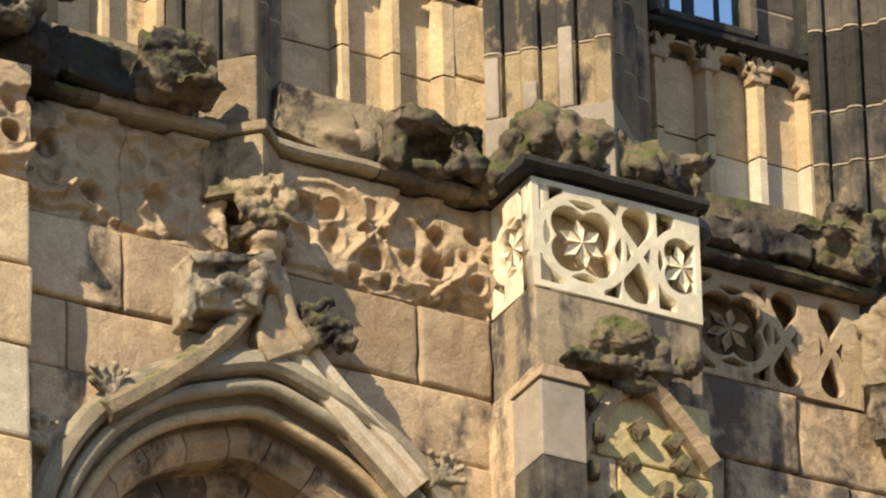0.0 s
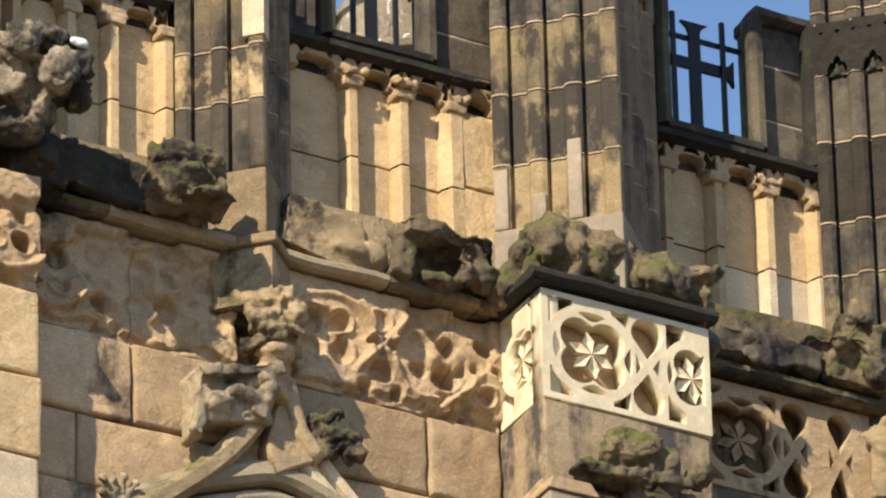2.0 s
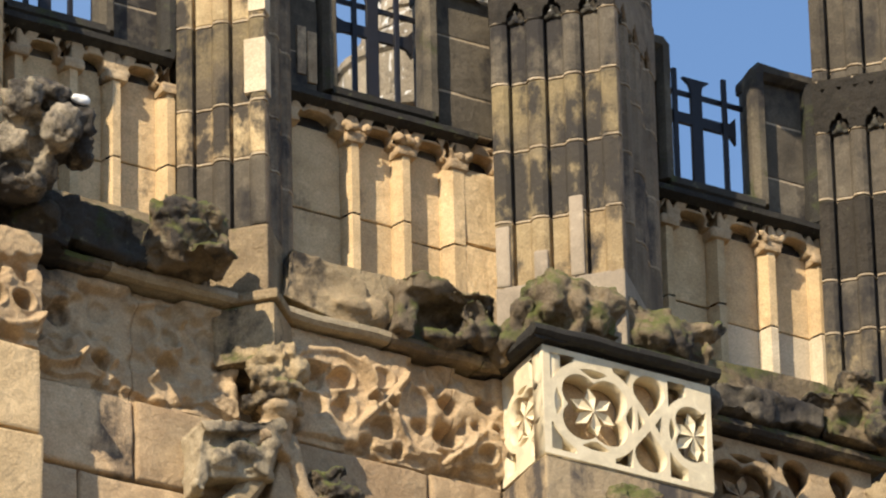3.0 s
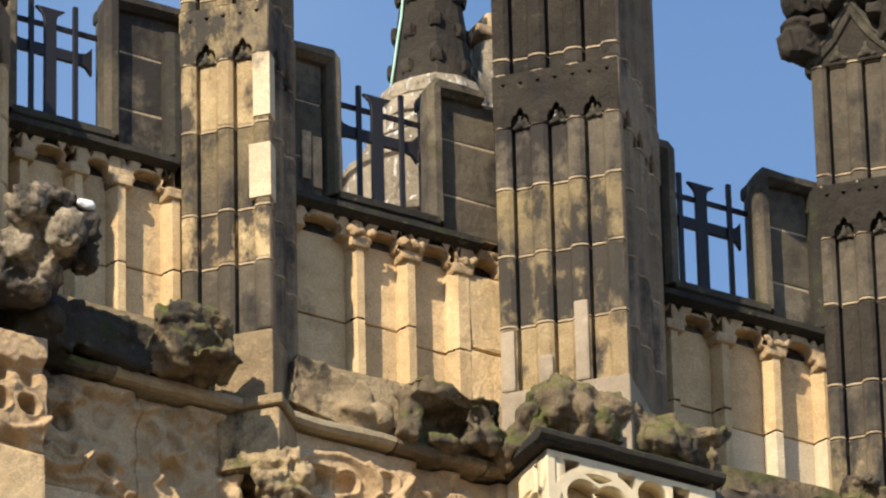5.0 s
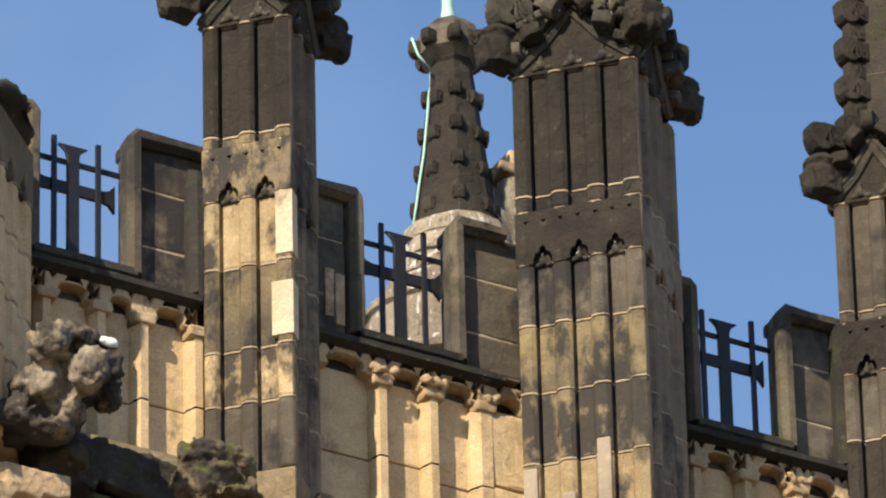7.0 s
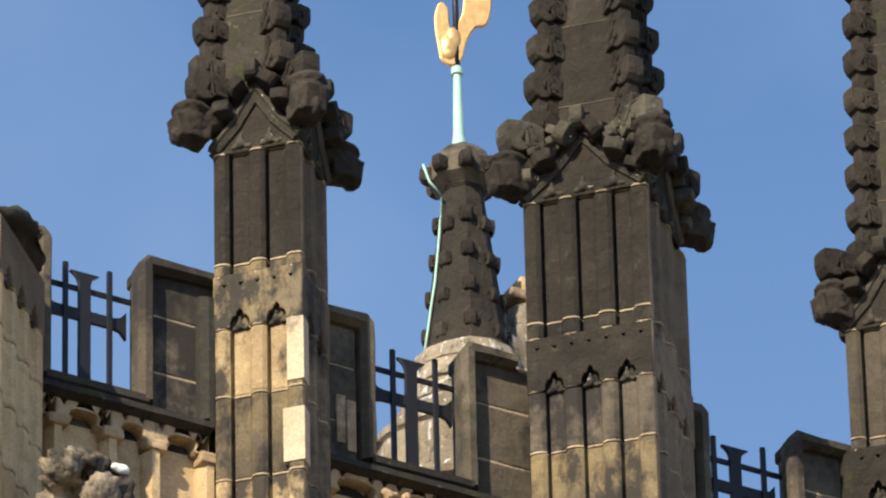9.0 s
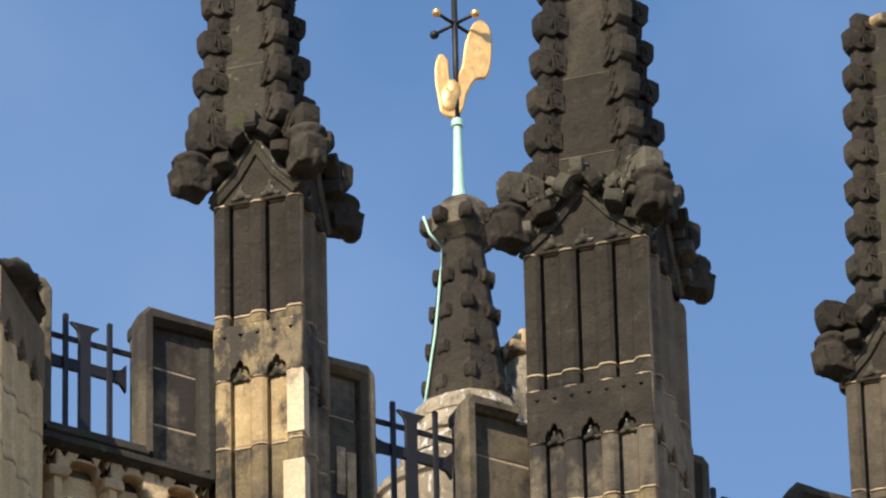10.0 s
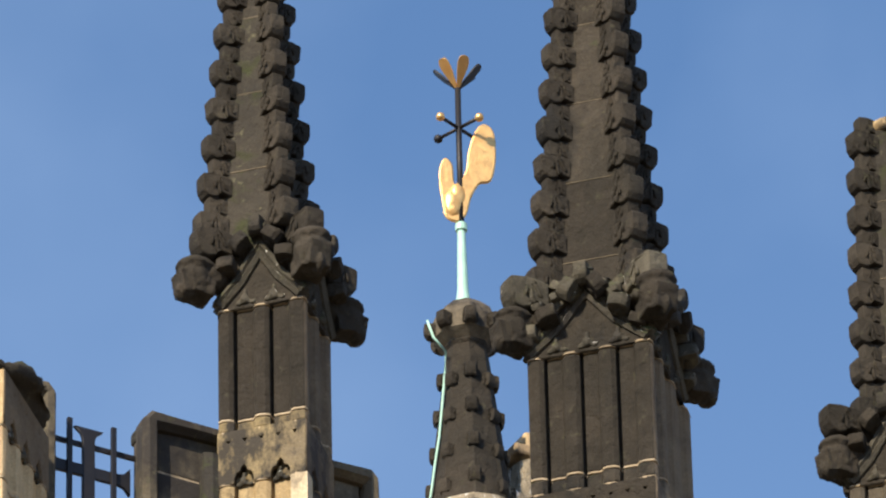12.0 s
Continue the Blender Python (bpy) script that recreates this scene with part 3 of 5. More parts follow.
# cornice of the box: the string course carried round it
cornice = empty("cornice", pose(0.785, -0.2, STRING), "dark weathered cornice over the carved tracery", "cornice")
ci = cornice.matrix_world.inverted()
part("front_length", sweep(line((BOX_X[0] - 0.075, STRING), (BOX_X[1] + 0.03, STRING), 0.07, 0.008, 3), [(o + 0.015, y + BOX_Y + 0.035) for o, y in string_prof], COPING, "front_length"), cornice, ci)
part("side_length", sweep(line((-0.02, STRING), (0.53, STRING), 0.07, 0.008, 5), string_prof, COPING, "side_length"), cornice, ci @ pose(BOX_X[0] + 0.03, 0.04, 0, 0, 0, -90))
part("top", data("top", bm_box(BOX_X[0], BOX_X[1], BOX_Y, 0.1, STRING + 0.0, STRING + 0.06, bevel=0.02), COPING), cornice, ci)

# next buttress to the west, and the bay's eroded friezes
WEST_Y = -0.27
west = empty("buttress", pose(-3.12, -0.2, 0), "sandstone buttress with an eroded frieze in full sun", "buttress")
wi = west.matrix_world.inverted()
part("core", data("core", bm_box(-3.52, -2.56, WEST_Y + 0.12, 0.2, 0, 23.36, bevel=0.02), SAND), west, wi)
z = 22.70
for i, hgt in enumerate((0.50, 0.46, 0.52, 0.48, 0.46)):
    bm = bm_box(-3.52, -2.525 + 0.015 * (i % 2), WEST_Y, 0.2, z - hgt + 0.012, z, bevel=0.018)
    bmesh.ops.subdivide_edges(bm, edges=bm.edges[:], cuts=3, use_grid_fill=True)
    # paler stone than the wall's: stronger sunlight put into the colour
    part("stone", roughen(data("stone", bm, REPAIR if i == 2 else PANEL), 0.016, 5, i), west, wi)
    z -= hgt


def eroded(name, x0, x1, seed, y=0.0, span=None):
    """What the weather left of a tracery frieze: softened foils, ridges and pits in one worn face."""
    rnd = random.Random(seed)
    w, bowls, roses = x1 - x0, [], []
    cx = 0.28 - rnd.uniform(0.0, 0.10)
    while cx < w + 0.2:
        roses.append(cx)
        for q in range(4):
            a = math.pi / 4 + q * math.pi / 2 + rnd.uniform(-0.12, 0.12)
            bowls.append((cx + 0.115 * math.cos(a), HF / 2 + 0.12 * math.sin(a), rnd.uniform(0.046, 0.070), rnd.choice((0.25, 0.6, 0.8, 1.0))))
        for s in (-1, 1):
            bowls.append((cx + 0.31, HF / 2 + s * 0.15, rnd.uniform(0.045, 0.062), rnd.choice((0.2, 0.5, 0.9))))
            bowls.append((cx + s * 0.21, HF / 2 + 0.25 * rnd.choice((-1, 1)), 0.032, 0.6))
            bowls.append((cx + 0.31 + s * 0.06, HF / 2, 0.025, 0.5))
        cx += 0.62
    nz = int(HF / 0.008)

    def depth(x, z):
        p = Vector((x * 1.0 + seed * 3.7, z, seed))
        worn = min(1.0, max(0.0, 0.5 + 2.6 * noise.noise(p * 2.3)))
        jx, jz = x + 0.016 * noise.noise(p * 9), z + 0.016 * noise.noise(p * 9 + Vector((5, 5, 5)))
        keep = 1 - worn
        d = 0.0
        for c in roses:
            r = math.hypot(jx - c, jz - HF / 2)
            d -= 0.055 * keep * math.exp(-((r - 0.245) / 0.018) ** 4)
            d -= 0.030 * math.exp(-(r / 0.035) ** 2)
            u = abs(abs(jx - c - 0.31) - abs(jz - HF / 2) * 0.75)
            if abs(jx - c - 0.31) < 0.16:
                d -= 0.045 * keep * math.exp(-(u / 0.018) ** 2)
        deep = 0.0
        for a, b, r, k in bowls:
            gap = math.hypot(jx - a, jz - b) - r
            if gap < 0.06:
                deep = max(deep, k * 0.13 / (1 + math.exp(2.6 * gap / (0.006 + 0.008 * worn))))
                d -= 0.020 * keep * math.exp(-((gap - 0.014) / 0.011) ** 2)
        # the face has fallen away in flakes, with a sharp broken edge
        flake = noise.noise(p * 3.3 + Vector((8, 1, 3))) + 0.25 * noise.noise(p * 12)
        gone = 1 / (1 + math.exp(-40 * (flake - 0.17)))
        d = d * (1 - 0.8 * gone) + deep * (1 - 0.6 * gone) + 0.055 * gone + 0.012 * noise.noise(p * 11) + 0.006 * noise.noise(p * 29)
        ragged = 0.05 + 0.05 * noise.noise(Vector((x * 5, seed, 2)))
        if z < ragged:
            d += 0.035
        return d

    xa, xb = span or (x0, x1)
    nx = int((xb - xa) / 0.008)
    vs = [(xa + (xb - xa) * i / nx, y - 0.02 + depth(xa - x0 + (xb - xa) * i / nx, HF * j / nz), FRIEZE[0] + HF * j / nz) for j in range(nz + 1) for i in range(nx + 1)]
    fs = [(j * (nx + 1) + i, j * (nx + 1) + i + 1, (j + 1) * (nx + 1) + i + 1, (j + 1) * (nx + 1) + i) for j in range(nz) for i in range(nx)]
    rim = list(range(nx + 1)) + [(j + 1) * (nx + 1) - 1 for j in range(1, nz + 1)] + [nz * (nx + 1) + i for i in range(nx - 1, -1, -1)] + [j * (nx + 1) for j in range(nz - 1, 0, -1)]
    n0 = len(vs)
    vs += [(vs[i][0], y + 0.19, vs[i][2]) for i in rim]
    fs += [(rim[a], n0 + a, n0 + (a + 1) % len(rim), rim[(a + 1) % len(rim)]) for a in range(len(rim))]
    return data(name, (vs, fs), SAND_WORN, True)


def worn_frieze(joints, seed, y=0.0):
    """An eroded frieze, its stones split at the joints."""
    run = empty("frieze", pose(joints[0], y, FRIEZE[0]), "badly eroded sandstone tracery frieze, its foils worn to holes", "frieze", "worn friezes")
    for a, b in zip(joints, joints[1:]):
        part("frieze_stone", eroded("frieze_stone", joints[0], joints[-1], seed, y, (a + 0.002, b - 0.003)), run, run.matrix_world.inverted())


worn_frieze((-2.60, -1.86, -1.27), 11)
worn_frieze((-0.98, -0.02, 0.285), 12)
tagged(part("frieze", slab("frieze", tracery(1.24, HF, [(0.44, 0.264, ((-1, 0.24), (1, 0.222)))], [(0.77, 0.085), (1.05, 0.075)]), -0.01, 0.10, SAND_WORN), None, pose(1.30, 0, FRIEZE[0])), "shaded old tracery frieze with a worn rose", "frieze", "worn friezes")
tagged(part("rose", petal_mesh(0.14, SAND_WORN, "rose"), None, pose(1.74, 0.04, FRIEZE[0] + HF / 2, 0, 40, 0)), "worn carved stone rose in the frieze", "carving")
worn_frieze((-3.52, -3.0, -2.53), 15, WEST_Y)

# ---- gabled top of the lower buttress ----
pier = empty("corner_shaft", pose(0.34, -0.5, 21.6), "renewed grey stone corner shaft on a soot-black foot", "shaft")
pi_ = pier.matrix_world.inverted()
part("shaft", data("shaft", bm_box(0.215, 0.475, -0.60, -0.3, 21.63, 22.07, bevel=0.008), GREYSTONE), pier, pi_)
bm = bm_box(0.215, 0.475, -0.60, -0.3, 21.0, 21.625, bevel=0.008)
part("foot", data("foot", bm, SOOTY), pier, pi_, "soot-black lower stone")
bm = bm_box(0.20, 0.50, -0.615, -0.3, 22.075, 22.16, bevel=0.006)
for v in bm.verts:
    if v.co.z > 22.1:
        v.co.x, v.co.y = 0.345 + (v.co.x - 0.345) * 0.75, -0.45 + (v.co.y + 0.45) * 0.9
part("cap", data("cap", bm, SAND), pier, pi_)

gable_knot = tagged(part("gable_finial", blob("gable_finial", [((0.45, -0.56, 22.26), (0.09, 0.09, 0.04)), ((0.66, -0.56, 22.42), (0.12, 0.1, 0.10)), ((0.80, -0.58, 22.45), (0.11, 0.1, 0.09)), ((0.70, -0.54, 22.50), (0.08, 0.08, 0.07)), ((0.93, -0.58, 22.40), (0.07, 0.08, 0.09)), ((1.10, -0.6, 22.36), (0.07, 0.09, 0.06)), ((0.9, -0.52, 22.2), (0.2, 0.08, 0.07)), ((0.75, -0.46, 22.35), (0.16, 0.08, 0.14))], MOSSY, 0.015, 0.03, 11, 2, [(pose(0.74, -0.55, 22.27, 0, -5, 0), (0.62, 0.16, 0.075)), (pose(0.70, -0.53, 22.42, 0, 12, 30), (0.20, 0.14, 0.16)), (pose(0.86, -0.55, 22.40, 0, -15, 10), (0.14, 0.12, 0.14))])), "mossy leaf finial and ledge on the buttress gable", "carving")
gable = empty("gable", pose(0.9, -0.5, 22), "small crocketed gable on the buttress face", "gable")
gi = gable.matrix_world.inverted()
part("rake", sweep([(1.27, 21.84), (1.12, 22.02), (0.98, 22.16), (0.86, 22.24)], [(0.05, -0.4), (0.05, -0.55), (0.0, -0.60), (-0.05, -0.55), (-0.05, -0.4)], SAND_WORN, "rake"), gable, gi)
part("rake", sweep([(0.86, 22.24), (0.70, 22.12), (0.56, 21.9), (0.46, 21.6)], [(0.04, -0.4), (0.04, -0.50), (0.0, -0.53), (-0.04, -0.50), (-0.04, -0.4)], SAND_WORN, "rake"), gable, gi)


# ---- parapet ----
parapet = empty("parapet", pose(0, 0, 0), "battlemented parapet of sandstone with blind arcading", "parapet", kind="structure")
MERLONS = [(-4.4, -2.49), (-1.89, -0.56), (0.055, 1.51), (2.105, 3.45), (4.0, 4.9)]
back = []
for a, b in MERLONS:
    back += [(a, SILL if a > -4.3 else 23.4), (a, MERLON), (b, MERLON), (b, SILL if b < 4.8 else 23.4)]
part("backing", slab("backing", [back], PARAPET + 0.075, PARAPET + 0.17, SOOTY), parapet)
part("backing", data("backing", bm_box(-4.4, 4.9, PARAPET + 0.08, PARAPET + 0.4, 23.4, SILL - 0.03, bevel=0.01), PANEL), parapet)
roll_p = [(0.035, PARAPET + 0.08), (0.045, PARAPET - 0.02), (0.02, PARAPET - 0.06), (-0.02, PARAPET - 0.06), (-0.045, PARAPET - 0.02), (-0.05, PARAPET + 0.08)]


def coping_run(pts, mat=COPING):
    out = []
    for p, q in zip(pts, pts[1:]):
        out += line(p, q, 0.12, 0.006, len(out))[:-1]
    part("coping", sweep(out + [pts[-1]], roll_p, mat, "coping"), parapet)


def frame_roll(x, wall, s):
    """The rounded moulding up a merlon's edge and along its top to the pinnacle, with a worn corner."""
    pts = [(x, SILL - 0.02), (x, MERLON - 0.02), (x + s * 0.02, MERLON), (wall, MERLON)]
    out = []
    for p, q in zip(pts, pts[1:]):
        out += line(p, q, 0.12, 0.005, len(out))[:-1] if abs(p[0] - q[0]) + abs(p[1] - q[1]) > 0.2 else [p]
    prof = [(o * s, y) for o, y in roll_p]
    part("frame_roll", roughen(sweep(out + [pts[-1]], prof, FRAME, "frame_roll"), 0.006, 9, x), parapet)


for (_, a), (b, _), left, right in zip(MERLONS[:3], MERLONS[1:4], (-3.0, -1.02, 1.20), (-1.42, 0.35, 2.50)):
    coping_run([(a, SILL - 0.02), (b, SILL - 0.02)])
    part("sill_slope", data("sill_slope", bm_box(a, b, PARAPET - 0.02, PARAPET + 0.42, SILL - 0.02, SILL + 0.035, bevel=0.015), COPING), parapet)
    frame_roll(a, left, -1)
    frame_roll(b, right, 1)
for a, b in MERLONS:
    part("top_slope", data("top_slope", bm_box(a - 0.01, b + 0.01, PARAPET + 0.05, PARAPET + 0.2, MERLON - 0.06, MERLON + 0.02, bevel=0.02), COPING), parapet)
# lower moulding under merlons and sills alike, turned up against the next pinnacle
low_p = [(0.05, PARAPET + 0.1), (0.05, PARAPET - 0.04), (0.02, PARAPET - 0.085), (-0.015, PARAPET - 0.085), (-0.035, PARAPET - 0.03), (-0.035, PARAPET + 0.1)]
for a, b, up in ((-2.8, -1.53, 0.74), (-0.93, 0.30, 0.0), (1.22, 2.45, 0.86), (2.95, 4.9, 0.0)):
    run = line((a, SILL - 0.10), (b, SILL - 0.10), 0.1, 0.005)
    if up:
        run += line((b, SILL - 0.06), (b, SILL - 0.06 + up), 0.15, 0.0) + [(b + 0.14, SILL - 0.06 + up)]
    part("coping", sweep(run, low_p, COPING, "coping"), parapet)
# merlon faces
for a, b in ((-1.85, -1.44), (-0.9, -0.62), (0.10, 0.45), (1.2, 1.45), (2.14, 2.55), (3.0, 3.4), (-2.9, -2.54)):
    zz = [SILL - 0.03, SILL + 0.2, SILL + 0.55, MERLON - 0.03]
    part("mortar_bed", data("mortar_bed", bm_box(a + 0.01, b - 0.01, PARAPET + 0.014, PARAPET + 0.08, zz[0], zz[-1] - 0.01), MORTAR_GLINT), parapet)
    for z0, z1 in zip(zz, zz[1:]):
        bm = bm_box(a, b, PARAPET + 0.01, PARAPET + 0.09, z0 + 0.006, z1 - 0.004, bevel=0.01)
        bmesh.ops.subdivide_edges(bm, edges=bm.edges[:], cuts=2, use_grid_fill=True)
        part("stone", roughen(data("stone", bm, SOOTY), 0.008, 6, a + z0), parapet)

# paler strips on the merlon beside the small pinnacle: its sunlit fillets painted in
for x, z0, z1 in ((-0.72, 25.12, 25.42), (-0.655, 25.08, 25.40)):
    part("new_stone", roughen(data("new_stone", bm_box(x - 0.028, x + 0.028, PARAPET - 0.005, PARAPET + 0.03, z0, z1, bevel=0.006), SAND), 0.004, 8, x), parapet)


# blind arcade: colonnettes, panel stones and little cusped heads
def colonnette(x, z0, z1, mat, w=0.05):
    plan = [(-w, 0.10), (-w * 0.95, 0.03), (-w * 0.45, -0.035), (w * 0.45, -0.035), (w * 0.95, 0.03), (w, 0.10)]
    vs = [(px, py + PARAPET, zz) for zz in (z0, z1 - 0.012, z1) for px, py in plan]
    n = len(plan)
    vs[2 * n:] = [(px * 0.9, PARAPET + py + 0.006, z1) for px, py in plan]
    fs = [(k * n + i, k * n + i + 1, (k + 1) * n + i + 1, (k + 1) * n + i) for k in range(2) for i in range(n - 1)] + [tuple(range(2 * n, 3 * n))]
    return part("colonnette", data("colonnette", ([(a + x, b, c) for a, b, c in vs], fs), mat), parapet)


def cusped_head(x0, x1, mat, z0=24.77, z1=24.95):
    """The pierced head between two colonnettes: a round arch with two cusps."""
    w, c = x1 - x0, (x0 + x1) / 2
    pts = [(x0, z1), (x0, z0)]
    for i in range(13):
        a = math.pi * (1 - i / 12)
        r = (w / 2 - 0.02) * (1 - 0.42 * max(0, math.sin(3 * a)) ** 3)
        pts.append((c + r * math.cos(a), z0 + 0.01 + 0.13 * math.sin(a) * r / (w / 2)))
    pts += [(x1, z0), (x1, z1)]
    eyes = [[(x0 + w * f - 0.02, z1 - 0.02), (x0 + w * f + 0.022, z1 - 0.025), (x0 + w * f + 0.004, z1 - 0.065)] for f in (0.12, 0.30, 0.70, 0.88)]
    me = slab("cusped_head", [pts] + eyes, PARAPET - 0.025, PARAPET + 0.07, mat, 0.006)
    part("cusped_head", roughen(me, 0.012, 14, x0), parapet)
    part("cap", roughen(data("cap", bm_box(x1 - 0.06, x1 + 0.06, PARAPET - 0.055, PARAPET + 0.06, z0 - 0.02, z0 + 0.045, bevel=0.018), mat), 0.012, 15, x1), parapet)
    if x1 in (-0.425, -0.117, 0.20, 2.139):  # worn leaves over the shafts
        part("leaf_cap", blob("leaf_cap", [((x1 + u, PARAPET - 0.055, z0 + v), r) for u, v, r in ((-0.04, 0.05, 0.026), (0.0, 0.055, 0.03), (0.045, 0.05, 0.026), (-0.06, 0.075, 0.026), (0.06, 0.075, 0.026))], mat, 0.012, 0.02, 16, x1), parapet)


for cols, mat in (([-2.73, -2.41, -2.09, -1.84, -1.52], PANEL), ([-0.86, -0.425, -0.117, 0.20, 0.50], PANEL), ([1.18, 1.50, 1.819, 2.139, 2.46], PANEL), ([3.1, 3.45, 3.8, 4.15, 4.5, 4.85], PANEL)):
    for i, x in enumerate(cols):
        split = 24.32 + 0.03 * ((i * 7) % 3 - 1)
        if i == 0:
            cusped_head(cols[0], cols[1], SAND_WORN)
            continue
        for z0, z1 in ((23.78, split - 0.004), (split + 0.004, 24.77)):
            mat = REPAIR if x > 1.9 and z0 < 24 else PANEL
            colonnette(x, z0, z1, mat, 0.075 if abs(x - 0.2) < 0.01 else 0.05)
            bm = bm_box(cols[i - 1] + 0.02, x - 0.02, PARAPET + 0.055, PARAPET + 0.09, z0 + 0.002, z1 + 0.06 * (z1 > 24.5), bevel=0.006)
            bmesh.ops.subdivide_edges(bm, edges=bm.edges[:], cuts=2, use_grid_fill=True)
            part("panel_stone", roughen(data("panel_stone", bm, mat), 0.010, 6, x + z0), parapet)
        if i < len(cols) - 1:
            cusped_head(x, cols[i + 1], SAND_WORN)
# one broader stone beside the big pinnacle
for z0, z1 in ((23.8, 24.31), (24.32, 24.78)):
    bm = bm_box(0.20, 0.47, PARAPET - 0.03, PARAPET + 0.12, z0, z1, bevel=0.02)
    bmesh.ops.subdivide_edges(bm, edges=bm.edges[:], cuts=2, use_grid_fill=True)
    part("panel_stone", roughen(data("panel_stone", bm, PANEL), 0.018, 6, z0), parapet)
# renewed pale stones at the foot of the next pinnacle
bm = bm_box(2.06, 2.62, 0.12, 0.4, 23.72, 24.0, bevel=0.01)
for v in bm.verts:
    if v.co.z > 23.85:
        v.co.y += 0.14
tagged(part("plinth", data("plinth", bm, GREYSTONE)), "pale renewed plinth stone on the ledge", "stone")


# ---- iron crosses in the openings ----
def iron_cross(left, right):
    top = empty("iron_cross", pose(0, 0.35, SILL), "black iron cross and bars set in a battlement opening", "cross", "iron crosses")
    up, arm = 0.76, 0.495
    def flare(length, w, end):
        return [(-w, 0), (w, 0), (w, length - 0.07), (w * 1.25, length - 0.035), (end, length), (-end, length), (-w * 1.3, length - 0.035), (-w, length - 0.07)]
    part("upright", slab("upright", [flare(up, 0.034, 0.085)], -0.012, 0.012, IRON), top, pose(0.02, 0, 0))
    me = slab("arm", [flare(0.245, 0.033, 0.085)], -0.011, 0.013, IRON)
    me.transform(pose(0, 0, 0, 0, 90, 0))
    part("arm", me, top, pose(0.02, 0.002, arm))
    me2 = me.copy()
    me2.transform(pose(0, 0, 0, 0, 0, 180))
    part("arm", me2, top, pose(0.02, 0.002, arm))
    for x, hgt in ((left, 0.79), (right, 0.80)):
        part("bar", data("bar", bm_box(x - 0.014, x + 0.014, -0.03, -0.008, 0, hgt, bevel=0.003), IRON), top)
    part("rail", data("rail", bm_box(-0.30, 0.33, 0.013, 0.03, 0.655, 0.685, bevel=0.003), IRON), top)
    return top


cross = iron_cross(-0.10, 0.16)
cross.matrix_world = pose(-0.255, 0.38, SILL)
copy_thing(cross, pose(-2.215, 0.38, SILL))
# the third has its bars set wider
iron_cross(-0.125, 0.19).matrix_world = pose(1.762, 0.38, SILL)


# ---- pinnacles ----
def shaft_plan(w, ribs, rib_w, proud):
    """A square plan whose faces carry upright ribs, each with a narrow deep groove on one side of it."""
    h, pts = w / 2, []
    gap = (w - ribs * rib_w) / (ribs - 1)
    for s in range(4):
        c, q = math.cos(s * math.pi / 2), math.sin(s * math.pi / 2)
        x = -w / 2
        for i in range(ribs):
            prof = [(x + 0.004, 0.004), (x + rib_w * 0.3, -0.004), (x + rib_w * 0.75, 0.0)]
            if i < ribs - 1:
                prof += [(x + rib_w, proud * 0.5), (x + rib_w + 0.004, proud * 1.9), (x + rib_w + 0.014, proud * 1.9), (x + rib_w + 0.02, proud * 0.9),
                         (x + rib_w + gap * 0.5, proud * 0.8), (x + rib_w + gap - 0.014, proud * 0.9), (x + rib_w + gap - 0.002, proud * 0.5)]
            else:
                prof = prof[:-1] + [(x + rib_w - 0.008, 0.002)]
            for u, d in prof:
                py = -h + d
                pts.append((u * c - py * q, u * q + py * c))
            x += rib_w + gap
    return pts


def course(plan, z0, z1, mat, lip=0.010, name="stone", washed=None):
    """One stone of a shaft, with a small worn chamfer at its upper and lower edge."""
    n, vs, fs = len(plan), [], []
    levels = [(z0, -lip * 0.7), (z0 + lip, 0), (z1 - lip * 1.4, 0), (z1, -lip * 1.3)]
    for z, grow in levels:
        for x, y in plan:
            r = math.hypot(x, y)
            vs.append((x * (1 + grow / r), y * (1 + grow / r), z))
    for k in range(len(levels) - 1):
        for i in range(n):
            j = (i + 1) % n
            fs.append((k * n + i, k * n + j, (k + 1) * n + j, (k + 1) * n + i))
    fs += [tuple(range(n))[::-1], tuple(range((len(levels) - 1) * n, len(levels) * n))]
    me = data(name, (vs, fs), mat)
    if washed:  # the face that the rain keeps clean
        me.materials.append(washed)
        for k in range(len(levels) - 1):
            for i in range(n // 4 - 1):
                me.polygons[k * n + i].material_index = 1
    return me


